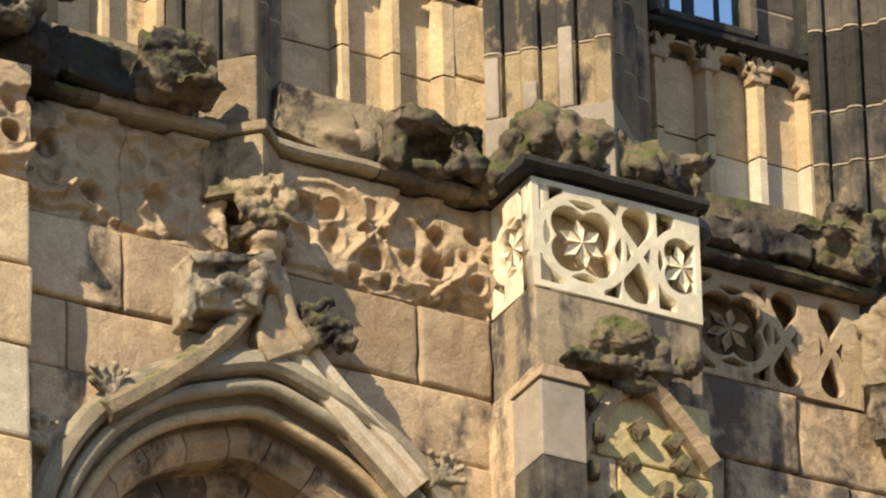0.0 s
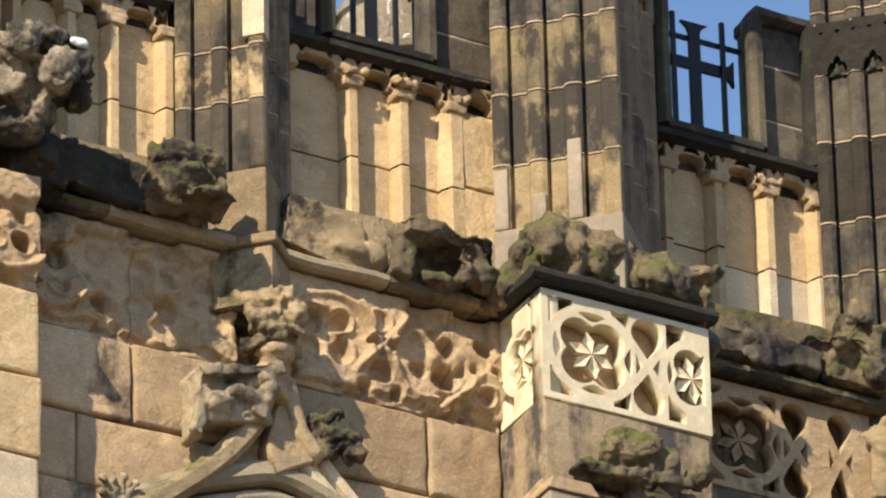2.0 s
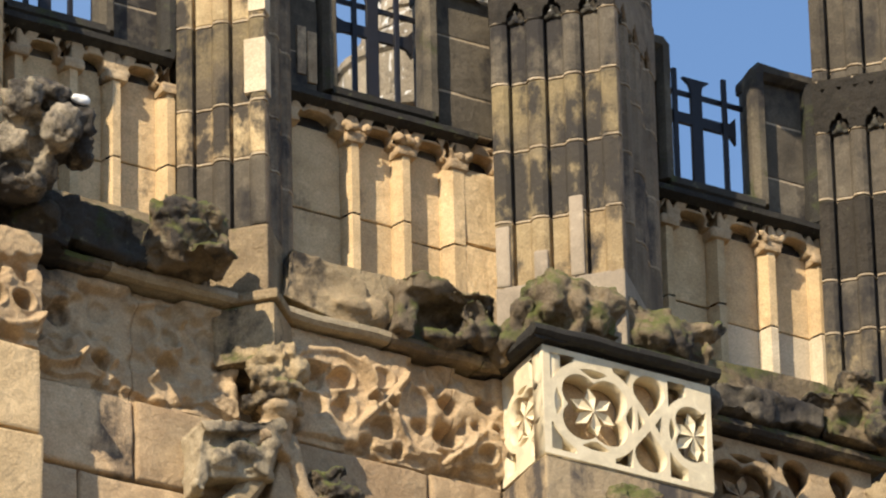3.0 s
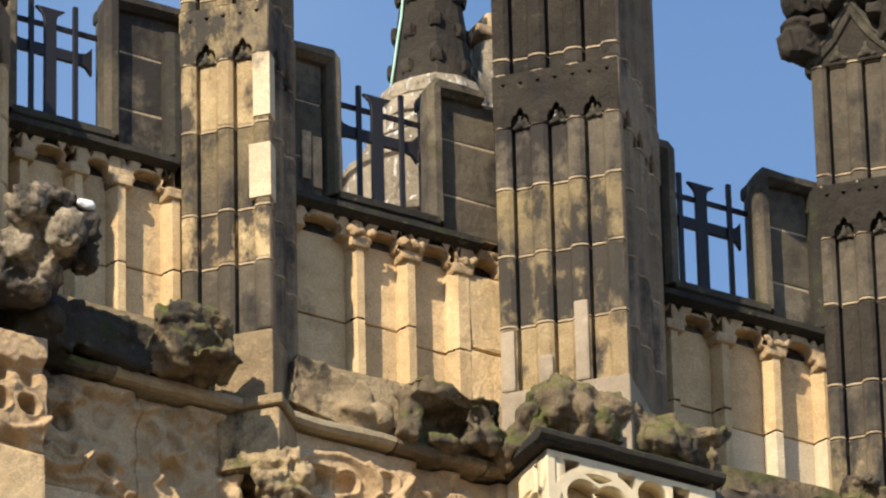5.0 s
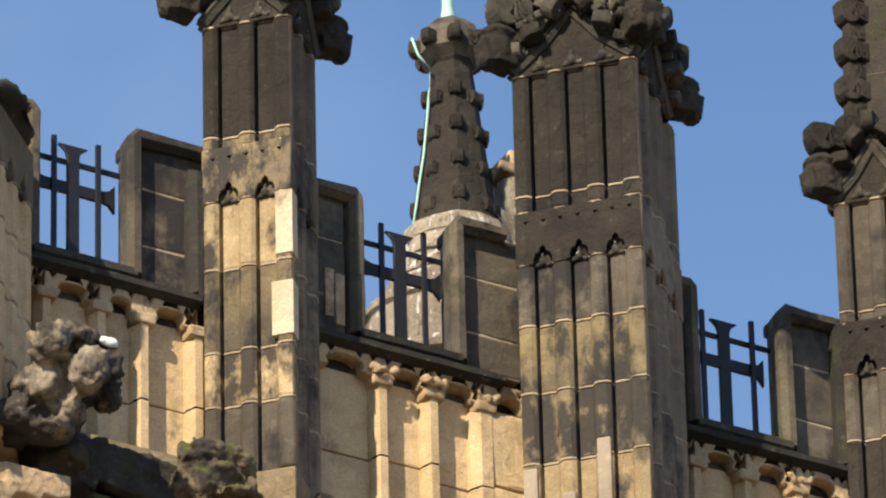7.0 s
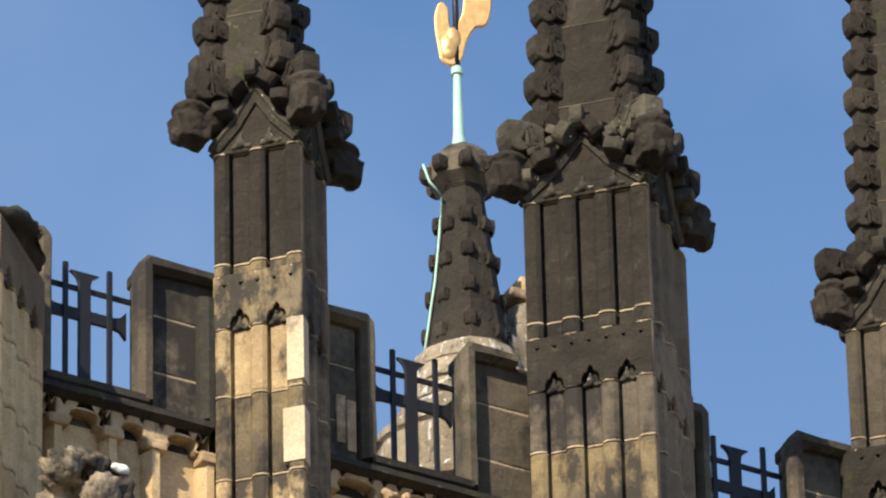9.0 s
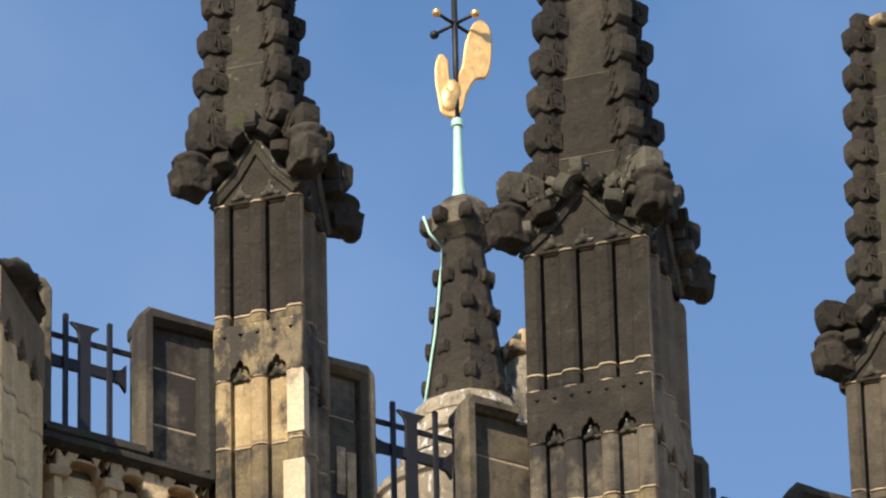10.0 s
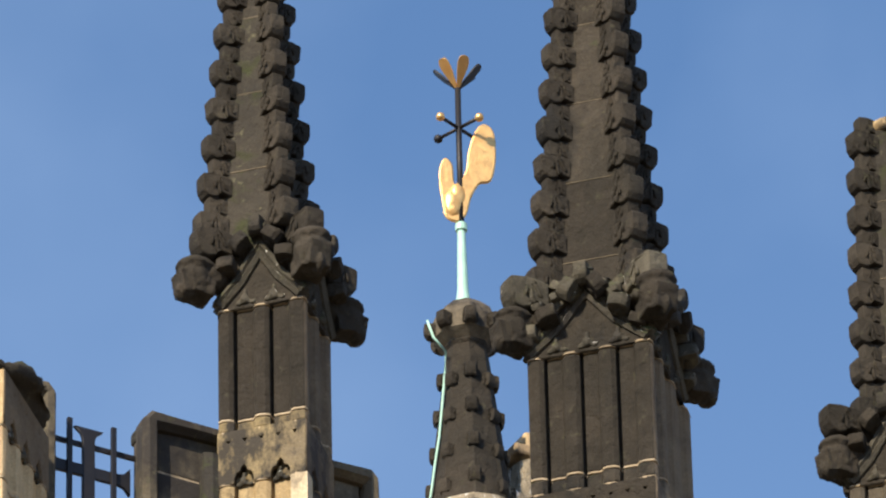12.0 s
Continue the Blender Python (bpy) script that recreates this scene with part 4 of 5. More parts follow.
def crocket_mesh(size, seed, mat):
    """A square-cut curled leaf standing out along +x: its tip rolled under, a scroll on each cheek."""
    rnd = random.Random(seed)
    j = lambda d: rnd.uniform(-d, d)
    side = [(-0.05, 0.40), (0.22, 0.46 + j(0.02)), (0.60, 0.50 + j(0.03)), (0.97, 0.50 + j(0.03)), (1.02, 0.42), (1.02 + j(0.02), 0.02), (0.98, -0.18), (0.86, -0.36 + j(0.03)), (0.66, -0.46), (0.46, -0.42), (0.36, -0.26), (-0.05, -0.34)]
    bm = bmesh.new()
    rows = []
    for y, k in ((-0.42, 0.97), (-0.16, 1.0), (0.16, 1.0), (0.42, 0.97)):
        rows.append([bm.verts.new(((0.45 + (x - 0.45) * k) * size, y * (1 - 0.32 * max(0.0, min(1.0, (x - 0.35) / 0.6))) * size, (z * k) * size)) for x, z in side])
    n = len(side)
    for r0, r1 in zip(rows, rows[1:]):
        for i in range(n):
            bm.faces.new((r0[i], r0[(i + 1) % n], r1[(i + 1) % n], r1[i]))
    bm.faces.new(rows[0][::-1]), bm.faces.new(rows[-1])
    for s in (-1, 1):  # a scroll cut on each cheek: shallow ridges curling down from the root
        for k, (x, z, a, b) in enumerate(((0.30, 0.12, 0.07, 0.34), (0.46, -0.10, 0.07, 0.30), (0.60, 0.02, 0.06, 0.16))):
            bmesh.ops.create_uvsphere(bm, u_segments=8, v_segments=5, radius=1, matrix=Matrix.Translation((x * size, s * 0.41 * size, z * size)) @ pose(0, 0, 0, 0, 28 - 20 * k, 0) @ Matrix.Diagonal((a * size, 0.05 * size, b * size, 1)))
    bmesh.ops.recalc_face_normals(bm, faces=bm.faces)
    bmesh.ops.bevel(bm, geom=[e for e in bm.edges if e.is_manifold and e.calc_face_angle() > 0.6], offset=0.03 * size, segments=1, affect="EDGES")
    me = data("crocket", bm, mat)
    return roughen(me, 0.03 * size, 3.0 / size, seed)


# crockets up the little gable on the buttress
knobs = [crocket_mesh(0.10, 60 + q, MOSSY) for q in range(3)]
for i, (x, zz) in enumerate(((0.56, 22.06), (0.59, 21.87), (0.845, 21.95), (1.04, 21.92), (0.55, 21.64), (0.79, 21.74), (1.08, 21.8), (0.98, 21.62), (0.70, 21.5), (1.12, 21.65))):
    tagged(part("leaf_crocket", knobs[i % 3], None, pose(x, -0.46, zz, 0, 0, -90) @ pose(0, 0, 0, 35 * (i % 3 - 1), 0, 0)), "dark mossy leaf crocket on the buttress gable", "carving", "gable crockets")


def cusp_row(w, ribs, rib_w, z, mat):
    """Blind panel heads: a band cut below into small cusped openings, pricked with little holes above."""
    gap = (w - ribs * rib_w) / (ribs - 1)
    edge = [(-w / 2 + 0.003, z)]
    for i in range(ribs - 1):
        c = -w / 2 + rib_w + gap / 2 + i * (rib_w + gap)
        g = gap * 0.47
        edge += [(c - g, z), (c - g, z + 0.035), (c - g * 0.75, z + 0.065), (c - g * 0.40, z + 0.07), (c - g * 0.32, z + 0.095), (c, z + 0.115), (c + g * 0.32, z + 0.095), (c + g * 0.40, z + 0.07), (c + g * 0.75, z + 0.065), (c + g, z + 0.035), (c + g, z)]
    edge += [(w / 2 - 0.003, z), (w / 2 - 0.003, z + 0.33), (-w / 2 + 0.003, z + 0.33)]
    holes = []
    for i in range(2 * ribs - 1):
        c = -w / 2 + 0.06 + i * (w - 0.12) / (2 * ribs - 2)
        holes.append([(c - 0.018, z + 0.275), (c + 0.018, z + 0.275), (c, z + 0.25)])
    return slab("cusped_panel", [edge] + holes, -0.004, 0.03, mat)


HEADS = {}
CUSP = blob("cusp", [((0, 0, 0.02), (0.030, 0.022, 0.035)), ((0, 0, 0.065), (0.018, 0.016, 0.026)), ((-0.04, 0.008, 0.0), (0.02, 0.014, 0.016)), ((0.04, 0.008, 0.0), (0.02, 0.014, 0.016))], GREENED, 0.008, 0.006, 20, 4)


def head_mesh(r, seed, mat):
    """A plain weathered corbel, bell-shaped like a bent head, without a face."""
    key = (round(r, 3), seed % 5, mat.name)
    if key not in HEADS:
        j = 0.12 * ((seed * 3) % 5 - 2)
        HEADS[key] = blob("corner_corbel", [((0.0, 0, 0.12 * r), (0.80 * r, r * 0.74, r * 0.85)), ((-0.7 * r, 0, 0.35 * r), (r, r * 0.68, r * 0.6)), ((-0.02 * r, 0, 0.62 * r), (r * 0.86, r * 0.84, r * 0.34)), ((0.45 * r, 0, -0.45 * r), (r * 0.42, r * (0.46 + j), r * 0.40))], mat, r * 0.055, r * 0.028, 2.4 / r, seed, [(pose(0.30 * r, 0, -0.12 * r, 0, 12, 0), (0.95 * r, 0.95 * r, 0.9 * r)), (pose(-0.25 * r, 0, -0.30 * r, 0, -8, 0), (0.9 * r, 1.15 * r, 0.6 * r))])
        HEADS[key].transform(Matrix.Diagonal((1, 1, 1.2, 1)))
    return HEADS[key]


def pinnacle(x, y, w, ribs, rib_w, joints, head_z, shaft_z, spire, mats, label, cut=None, deep=1.0):
    """A square pinnacle set cornerwise: ribbed courses, panel heads, gablets with corbels, crocketed spire."""
    top = empty("pinnacle", pose(x, y, joints[0], 0, 0, 45), label, "pinnacle", "pinnacles")
    base = joints[0]
    plan = shaft_plan(w, ribs, rib_w, 0.032)
    inner = shaft_plan(w - 0.06, ribs, rib_w, 0.02)
    # deep: how much further than square the shaft reaches back along its side face
    plan, inner = ([(px * (deep if px > 0 else 1), py) for px, py in pl] for pl in (plan, inner))
    for i, (z0, z1) in enumerate(zip(joints, joints[1:])):
        if abs(z0 - head_z) < 1e-6:
            part("stone", course(inner, z0 - base, z1 - base, mats[i], washed=PANEL if cut else CLEAN), top)
        else:
            part("stone", course(plan, z0 - base + 0.005, z1 - base - 0.005, mats[i], washed=PANEL if cut else CLEAN), top)
        if i:
            part("mortar_bed", course([(px * 1.004, py * 1.004) for px, py in plan], z0 - base - 0.0065, z0 - base + 0.0065, MORTAR_GLINT, 0.002, "mortar_bed"), top)
    for s in range(4):
        me = cusp_row(w, ribs, rib_w, head_z - base, CLEAN if s == 0 else mats[joints.index(head_z)])
        for k in range(ribs - 1):
            u = -w / 2 + rib_w + (w - ribs * rib_w) / (ribs - 1) / 2 + k * (rib_w + (w - ribs * rib_w) / (ribs - 1))
            part("cusp", CUSP, top, pose(0, 0, 0, 0, 0, 90 * s) @ pose(u, -w / 2 + 0.012, head_z - base - 0.005) @ Matrix.Diagonal((0.8, 1, 0.85, 1)))
        turn = pose(0, 0, 0, 0, 0, 90 * s) @ pose(0, -w / 2, 0)
        part("cusped_panel", me, top, (pose((deep - 1) * w / 4, 0, 0) @ Matrix.Diagonal(((1 + deep) / 2, 1, 1, 1)) @ turn) if s % 2 == 0 else (pose((deep - 1) * w / 2, 0, 0) @ turn if s == 1 else turn))
    if cut:
        return top
    z = joints[-1] - base
    # pale strip along the shaft's top edge, a highlight painted as a thin slab
    part("mortar_bed", course([(px * 1.006, py * 1.006) for px, py in plan], z - 0.004, z + 0.008, MORTAR_GLINT, 0.002, "mortar_bed"), top)
    gh, dark = (0.39 if w > 0.6 else 0.36), spire[3]
    leaves = [crocket_mesh(0.15 * (0.7 + 0.5 * w), 50 + q, GREENED if w > 0.6 and q else dark) for q in range(3)] + [crocket_mesh(0.15 * (0.7 + 0.5 * w), 54, spire[4])]
    part("neck", data("neck", bm_box(-w / 2 + 0.03, w / 2 - 0.03, -w / 2 + 0.03, w / 2 - 0.03, z, z + 0.42, bevel=0.02), dark), top)
    rake = [(-w / 2 + 0.01, z + 0.03), (-w * 0.24, z + gh * 0.45), (0, z + gh), (w * 0.24, z + gh * 0.45), (w / 2 - 0.01, z + 0.03)]
    for s in range(4):
        m = pose(0, 0, 0, 0, 0, 90 * s) @ pose(0, -w / 2 + 0.005, 0)
        part("gablet", slab("gablet", [[(-w / 2, z), (w / 2, z), (0, z + gh * 0.97)]], -0.005, 0.06, dark), top, m)
        part("gablet_rake", sweep(rake, [(0.04, 0.06), (0.04, -0.02), (0.012, -0.035), (0.0, -0.02), (-0.012, -0.035), (-0.035, -0.02), (-0.035, 0.06)], GREENED, "gablet_rake"), top, m)
        step = w / ribs
        for k in range(ribs - 1):  # worn cusps along the gablet's foot
            u = -w / 2 + step * (k + 1)
            part("cusp", CUSP, top, m @ pose(u, -0.012, z + 0.03))
        for k, (u, v) in enumerate(((-0.30, 0.50), (0.30, 0.50), (-0.13, 0.86), (0.13, 0.86), (0, 1.08)) if w > 0.6 else ((-0.36, 0.62), (0.34, 0.66), (-0.20, 0.98), (0.20, 1.0), (0, 1.22))):
            me = leaves[3] if k == 4 else leaves[(s + k) % 3]
            part("gablet_leaf", me, top, m @ pose(u * w, -0.0, z + gh * v + 0.02, 0, 0, -90) @ pose(0, 0, 0, 90 * (u / 0.35), 0, 0) @ Matrix.Diagonal((0.85, 0.8, 0.8, 1)))
        if w > 0.6:  # thicker foliage up the large gablets
            for k, (u, v) in enumerate(((-0.43, 0.26), (0.43, 0.26), (-0.22, 0.78), (0.22, 0.78), (-0.08, 1.12), (0.1, 1.16), (-0.24, 1.12), (0.26, 1.1))):
                part("gablet_leaf", leaves[(k + s) % 4], top, m @ pose(u * w, 0.02 + 0.1 * (v > 1), z + gh * v + 0.03, 0, 0, -90) @ pose(0, 0, 0, 70 * k, 15 * (k % 3), 0) @ Matrix.Diagonal((0.7, 0.6, 0.6, 1)))
            for k in range(16):  # small curled lobes between them
                u, v = -0.5 + k / 15, 0.30 + 1.5 * (0.5 - abs(k / 15 - 0.5)) + 0.16 * ((k * 7) % 3 - 1)
                part("gablet_leaf", leaves[(k + s) % 4], top, m @ pose(u * w, -0.03 + 0.05 * (k % 2), z + gh * v + 0.05, 0, 0, -90) @ pose(0, 0, 0, 50 * k, 25 * (k % 3 - 1), 20 * (k % 2)) @ Matrix.Diagonal((0.55, 0.4, 0.4, 1)))
        # corner corbel, looking out along the diagonal
        nearer = 0.07 if len(spire) > 6 and spire[6] < 0 else 0.0
        c = math.pi / 4 + s * math.pi / 2
        big, out, lift = ((0.12, 0.06, 0.14), (0.125, 0.14 if w < 0.6 else 0.09, 0.145), (0.135, 0.10, 0.20), (0.12, 0.10, 0.16))[s]
        part("corner_corbel", head_mesh(big * (1.0 + 0.10 * w), 3 + s, dark), top, Matrix.Translation((math.cos(c) * (w * 0.70 + out - nearer), math.sin(c) * (w * 0.70 + out - nearer), z + lift)) @ pose(0, 0, 0, 0, 0, math.degrees(c)))
        part("corner_leaf", leaves[s % 3], top, Matrix.Translation((math.cos(c) * (w * 0.50 + 0.05), math.sin(c) * (w * 0.50 + 0.05), z + 0.40)) @ Matrix.Diagonal((1.35, 1.35, 1.35, 1)) @ pose(0, 0, 0, 0, 0, math.degrees(c)))
    # spire in courses
    sw, tip, pitch, *_ = spire
    stop, lean = spire[5] - base if len(spire) > 5 else tip - base, spire[6] if len(spire) > 6 else 0.0
    z0, zt = z + 0.12, tip - base
    n = max(3, round((stop - z0) / 0.55))

    def half(zz):
        return sw / 2 * (zt - zz) / (zt - z0) + 0.012
    foot = z0 if w > 0.6 else z + gh + 0.01  # the leaning spires start clear of their gablets
    cuts = [foot + (stop - foot) * i / n for i in range(n + 1)]
    slope = Matrix.Translation((-lean * 0.707, lean * 0.707, 0))
    for a, b in zip(cuts, cuts[1:]):
        vs = [(sx * half(zz) * k, sy * half(zz) * k, zz) for zz, k in ((a, 0.985), (a + 0.012, 1.0), (b - 0.012, 1.0), (b, 0.97)) for sx, sy in ((-1, -1), (1, -1), (1, 1), (-1, 1))]
        fs = [(4 * k + i, 4 * k + (i + 1) % 4, 4 * k + 4 + (i + 1) % 4, 4 * k + 4 + i) for k in range(3) for i in range(4)] + [(3, 2, 1, 0), (12, 13, 14, 15)]
        part("spire_stone", data("spire_stone", (vs, fs), dark if w > 0.6 else spire[4]), top, slope)
        if a > foot:
            k = half(a) * 1.006
            part("mortar_bed", data("mortar_bed", bm_box(-k, k, -k, k, a - 0.003, a + 0.003), OLD_MORTAR), top, slope)
    meshes = [crocket_mesh(0.185 * (0.72 + 0.40 * w), q, dark) for q in range(4)]
    zz, k = z + 0.52, 0
    while zz < stop - 0.12:
        f = 0.70 + 0.30 * (zt - zz) / (zt - z0)
        for s in range(4):
            c = math.pi / 4 + s * math.pi / 2
            rr = half(zz) * 1.414 - 0.055
            me = meshes[(k * 3 + s) % 4]
            part("crocket", me, top, slope @ Matrix.Translation((math.cos(c) * rr, math.sin(c) * rr, zz)) @ pose(0, 0, 0, 0, 0, math.degrees(c)) @ Matrix.Diagonal((f, f, f, 1)))
            zm = zz + pitch * 0.5
            rm = half(zm) * 1.414 - 0.045
            part("crocket_stem", meshes[(k + s) % 4], top, slope @ Matrix.Translation((math.cos(c) * rm, math.sin(c) * rm, zm)) @ pose(0, 0, 0, 0, 0, math.degrees(c)) @ Matrix.Diagonal((f * 0.62, f * 0.74, f * 0.80, 1)))
        zz += pitch * (0.75 + 0.25 * f)
        k += 1
    part("spire_tip", head_mesh(0.09, 77, dark) if stop == zt else blob("spire_tip", [((0, 0, 0), (0.21, 0.21, 0.07))], PATCHY, 0.03, 0.03, 6, 2), top, slope @ pose(0, 0, stop))
    return top


big_mats = [PATCHY, SMOKED, SMOKED, SOOTY, BLACK, BLACK, BLACK]
big = pinnacle(BIG_X, 0.03, 0.70, 4, 0.092, [23.80, 24.33, 24.766, 25.187, 25.569, 25.90, 26.005, 26.778], 25.569, 26.778,
         (0.50, 31.3, 0.265, BLACK, GREENED), big_mats, "large soot-black pinnacle with ribbed shaft and crocketed spire", deep=1.4)
foot = bm_box(-0.354, 0.354, -0.354, 0.354, -0.36, 0.13, bevel=0.012)
part("foot", data("foot", foot, GREYSTONE), big, None, "renewed grey stone foot")
for u, z1 in ((-0.307, 24.30), (0.10, 24.42), (-0.10, 24.12)):
    part("rib_stone", data("rib_stone", bm_box(u - 0.04, u + 0.04, -0.360, -0.30, 0.13, z1 - 23.8, bevel=0.015), GREYSTONE), big, pose(0, 0, 0, 0, 0, -90), "renewed grey rib stone")
small_mats = [SOOTY, PATCHY, SMOKED, PATCHY, SMOKED, SMOKED, BLACK]
small = pinnacle(SMALL_X, 0.2, 0.49, 3, 0.085, [23.86, 24.288, 24.62, 25.132, 25.555, 25.88, 25.96, 26.661], 25.555, 26.661,
                 (0.41, 30.2, 0.265, BLACK, DARKMOSS, 30.2, 0.09), small_mats, "smaller soot-streaked pinnacle with patched shaft and crocketed spire")
pinnacle(SMALL_X + 2 * BAY + 0.03, 0.2, 0.49, 3, 0.085, [23.86, 24.288, 24.62, 25.132, 25.555, 25.88, 25.96, 26.661], 25.555, 26.661,
         (0.40, 36.0, 0.265, BLACK, DARKMOSS, 29.17, -0.12), [SMOKED, SOOTY, BLACK, SOOTY, BLACK, SOOTY, SOOTY], "smaller blackened pinnacle whose spire has lost its top")
part("plinth", data("plinth", bm_box(-0.255, 0.255, -0.255, 0.255, 23.35, 23.855, bevel=0.02), CARVED), small, pose(0, 0, -23.86))
cutoff = pinnacle(BIG_X - 2 * BAY + 0.03, 0.03, 0.70, 4, 0.092, [23.50, 24.03, 24.40, 24.80, 25.12, 25.48], 25.12, 25.48, None, [PANEL, PANEL, PANEL, SAND, PANEL], "stump of a broken pinnacle with a mossy cap", cut=True)
part("cap", blob("cap", [((0, 0, 2.03), (0.50, 0.50, 0.09)), ((0.0, 0.0, 2.09), (0.40, 0.40, 0.09))], DARKMOSS, 0.04, 0.05, 5, 3), cutoff, None, "mossy stone cap")
# pale new stones let into the small pinnacle's corner
for z0, z1, wd in ((25.16, 25.55, 0.085), (24.66, 24.99, 0.11)):
    part("new_stone", data("new_stone", bm_box(0.244 - wd, 0.2535, -0.2535, -0.16, z0 - 23.86, z1 - 23.86, bevel=0.004), REPAIR), small, pose(0, 0, 0, 0, 0, -90), "pale new corner stone")

# ---- stair turret and weathervane behind ----
turret = empty("turret", pose(1.585, 3.0, 23.7), "lichened octagonal stair turret with a stumpy crocketed spirelet", "turret")


def drum(levels, n, mat, name, turn=0.0):
    vs = [(r * math.cos(2 * math.pi * (i + turn) / n), r * math.sin(2 * math.pi * (i + turn) / n), z) for r, z in levels for i in range(n)]
    fs = [(k * n + i, k * n + (i + 1) % n, (k + 1) * n + (i + 1) % n, (k + 1) * n + i) for k in range(len(levels) - 1) for i in range(n)]
    fs += [tuple(range(n))[::-1], tuple(range((len(levels) - 1) * n, len(levels) * n))]
    return data(name, (vs, fs), mat)


part("drum", drum([(0.56, 0), (0.56, 3.40), (0.585, 3.42), (0.585, 3.46)], 24, LICHEN, "drum"), turret)
part("string_ring", drum([(0.55, 2.97), (0.615, 3.0), (0.625, 3.04), (0.605, 3.08), (0.55, 3.11)], 24, LICHEN, "string_ring"), turret)
for i, (r0, r1, z0, z1) in enumerate(((0.575, 0.53, 3.46, 3.53), (0.505, 0.44, 3.53, 3.66), (0.425, 0.375, 3.66, 3.81), (0.375, 0.335, 3.81, 3.96), (0.325, 0.30, 3.96, 4.09))):
    part("roof_course", roughen(drum([(r0 - 0.02, z0), (r0, z0 + 0.012), ((r0 + r1) / 2 + 0.008, (z0 + z1) / 2), (r1, z1 - 0.008), (r1 - 0.03, z1)], 14, LICHEN, "roof_course", i * 0.37), 0.03, 9, i), turret)
part("spirelet", drum([(0.265, 4.06), (0.125, 5.25), (0.14, 5.27), (0.14, 5.33), (0.13, 5.34)], 8, BLACK, "spirelet", 0.5), turret)
part("collar", drum([(0.14, 5.28), (0.205, 5.33), (0.205, 5.44), (0.18, 5.50), (0.11, 5.57), (0.03, 5.60)], 8, SOOTY, "collar", 0.5), turret)
tc = [crocket_mesh(0.12, 30 + q, BLACK) for q in range(3)]
for k in range(8):
    a = 2 * math.pi * (k + 0.5) / 8
    for j, zz in enumerate((4.20, 4.46, 4.72, 4.98)):
        r = 0.262 - 0.138 * (zz - 4.06) / 1.19
        part("crocket", tc[(j + k) % 3], turret, Matrix.Translation((r * 0.88 * math.cos(a), r * 0.88 * math.sin(a), zz + 0.05 * (k % 2))) @ pose(0, 0, 0, 0, 0, math.degrees(a)) @ Matrix.Diagonal((0.40, 0.8, 0.8, 1)))
    part("knob", tc[k % 3], turret, Matrix.Translation((0.15 * math.cos(a), 0.15 * math.sin(a), 5.38)) @ pose(0, 0, 0, 0, 0, math.degrees(a)) @ Matrix.Diagonal((0.85, 0.85, 0.85, 1)))
for k in range(16):  # arched lights round the drum, black plates painting the dark inside them
    if k % 2:
        continue
    a = 2 * math.pi * (k + 0.5) / 16
    me = slab("light", [[(-0.14, 2.2), (0.14, 2.2)] + [(0.14 * math.cos(math.pi * i / 8), 2.78 + 0.13 * math.sin(math.pi * i / 8)) for i in range(9)]], -0.02, 0.05, BLACK)
    part("light", me, turret, pose(0, 0, 0, 0, 0, math.degrees(a) + 90) @ pose(0, -0.555, 0), "black plate for the dark inside an arched opening")
    arch_ring = sweep([(0.17 * math.cos(math.pi * (1 - i / 10)), 2.78 + 0.16 * math.sin(math.pi * (1 - i / 10))) for i in range(11)], [(0.025, 0.02), (0.025, -0.05), (-0.025, -0.05), (-0.025, 0.02)], SAND, "light_arch")
    part("light_arch", arch_ring, turret, pose(0, 0, 0, 0, 0, math.degrees(a) + 90) @ pose(0, -0.555, 0))
    part("mullion", data("mullion", bm_box(-0.022, 0.022, -0.05, 0.0, 2.2, 2.9, bevel=0.006), REPAIR), turret, pose(0, 0, 0, 0, 0, math.degrees(a) + 90) @ pose(0, -0.555, 0))

chimney = empty("roof_stack", pose(2.13, 3.25, 23.7), "lichened stone stack with a pale coping on the tower roof", "stack")
bm = bm_box(-0.33, 0.40, -0.30, 0.30, 0, 4.62)
for v in bm.verts:
    if v.co.z > 4 and v.co.x < 0:
        v.co.x, v.co.z = -0.24, 4.56
bmesh.ops.subdivide_edges(bm, edges=bm.edges[:], cuts=9, use_grid_fill=True)
part("body", roughen(data("body", bm, LICHEN), 0.06, 7, 2), chimney)
bm = bm_box(-0.40, 0.40, -0.36, 0.2, 3.4, 4.30, bevel=0.03)
bmesh.ops.subdivide_edges(bm, edges=bm.edges[:], cuts=5, use_grid_fill=True)
part("lower_slope", roughen(data("lower_slope", bm, LICHEN), 0.08, 6, 8), chimney)
part("coping", roughen(data("coping", bm_box(-0.27, 0.42, -0.32, 0.32, 4.60, 4.67, bevel=0.015), SAND), 0.008, 6, 3), chimney)
part("block", data("block", bm_box(-0.16, 0.30, -0.24, 0.2, 4.675, 4.82, bevel=0.02), PANEL), chimney)


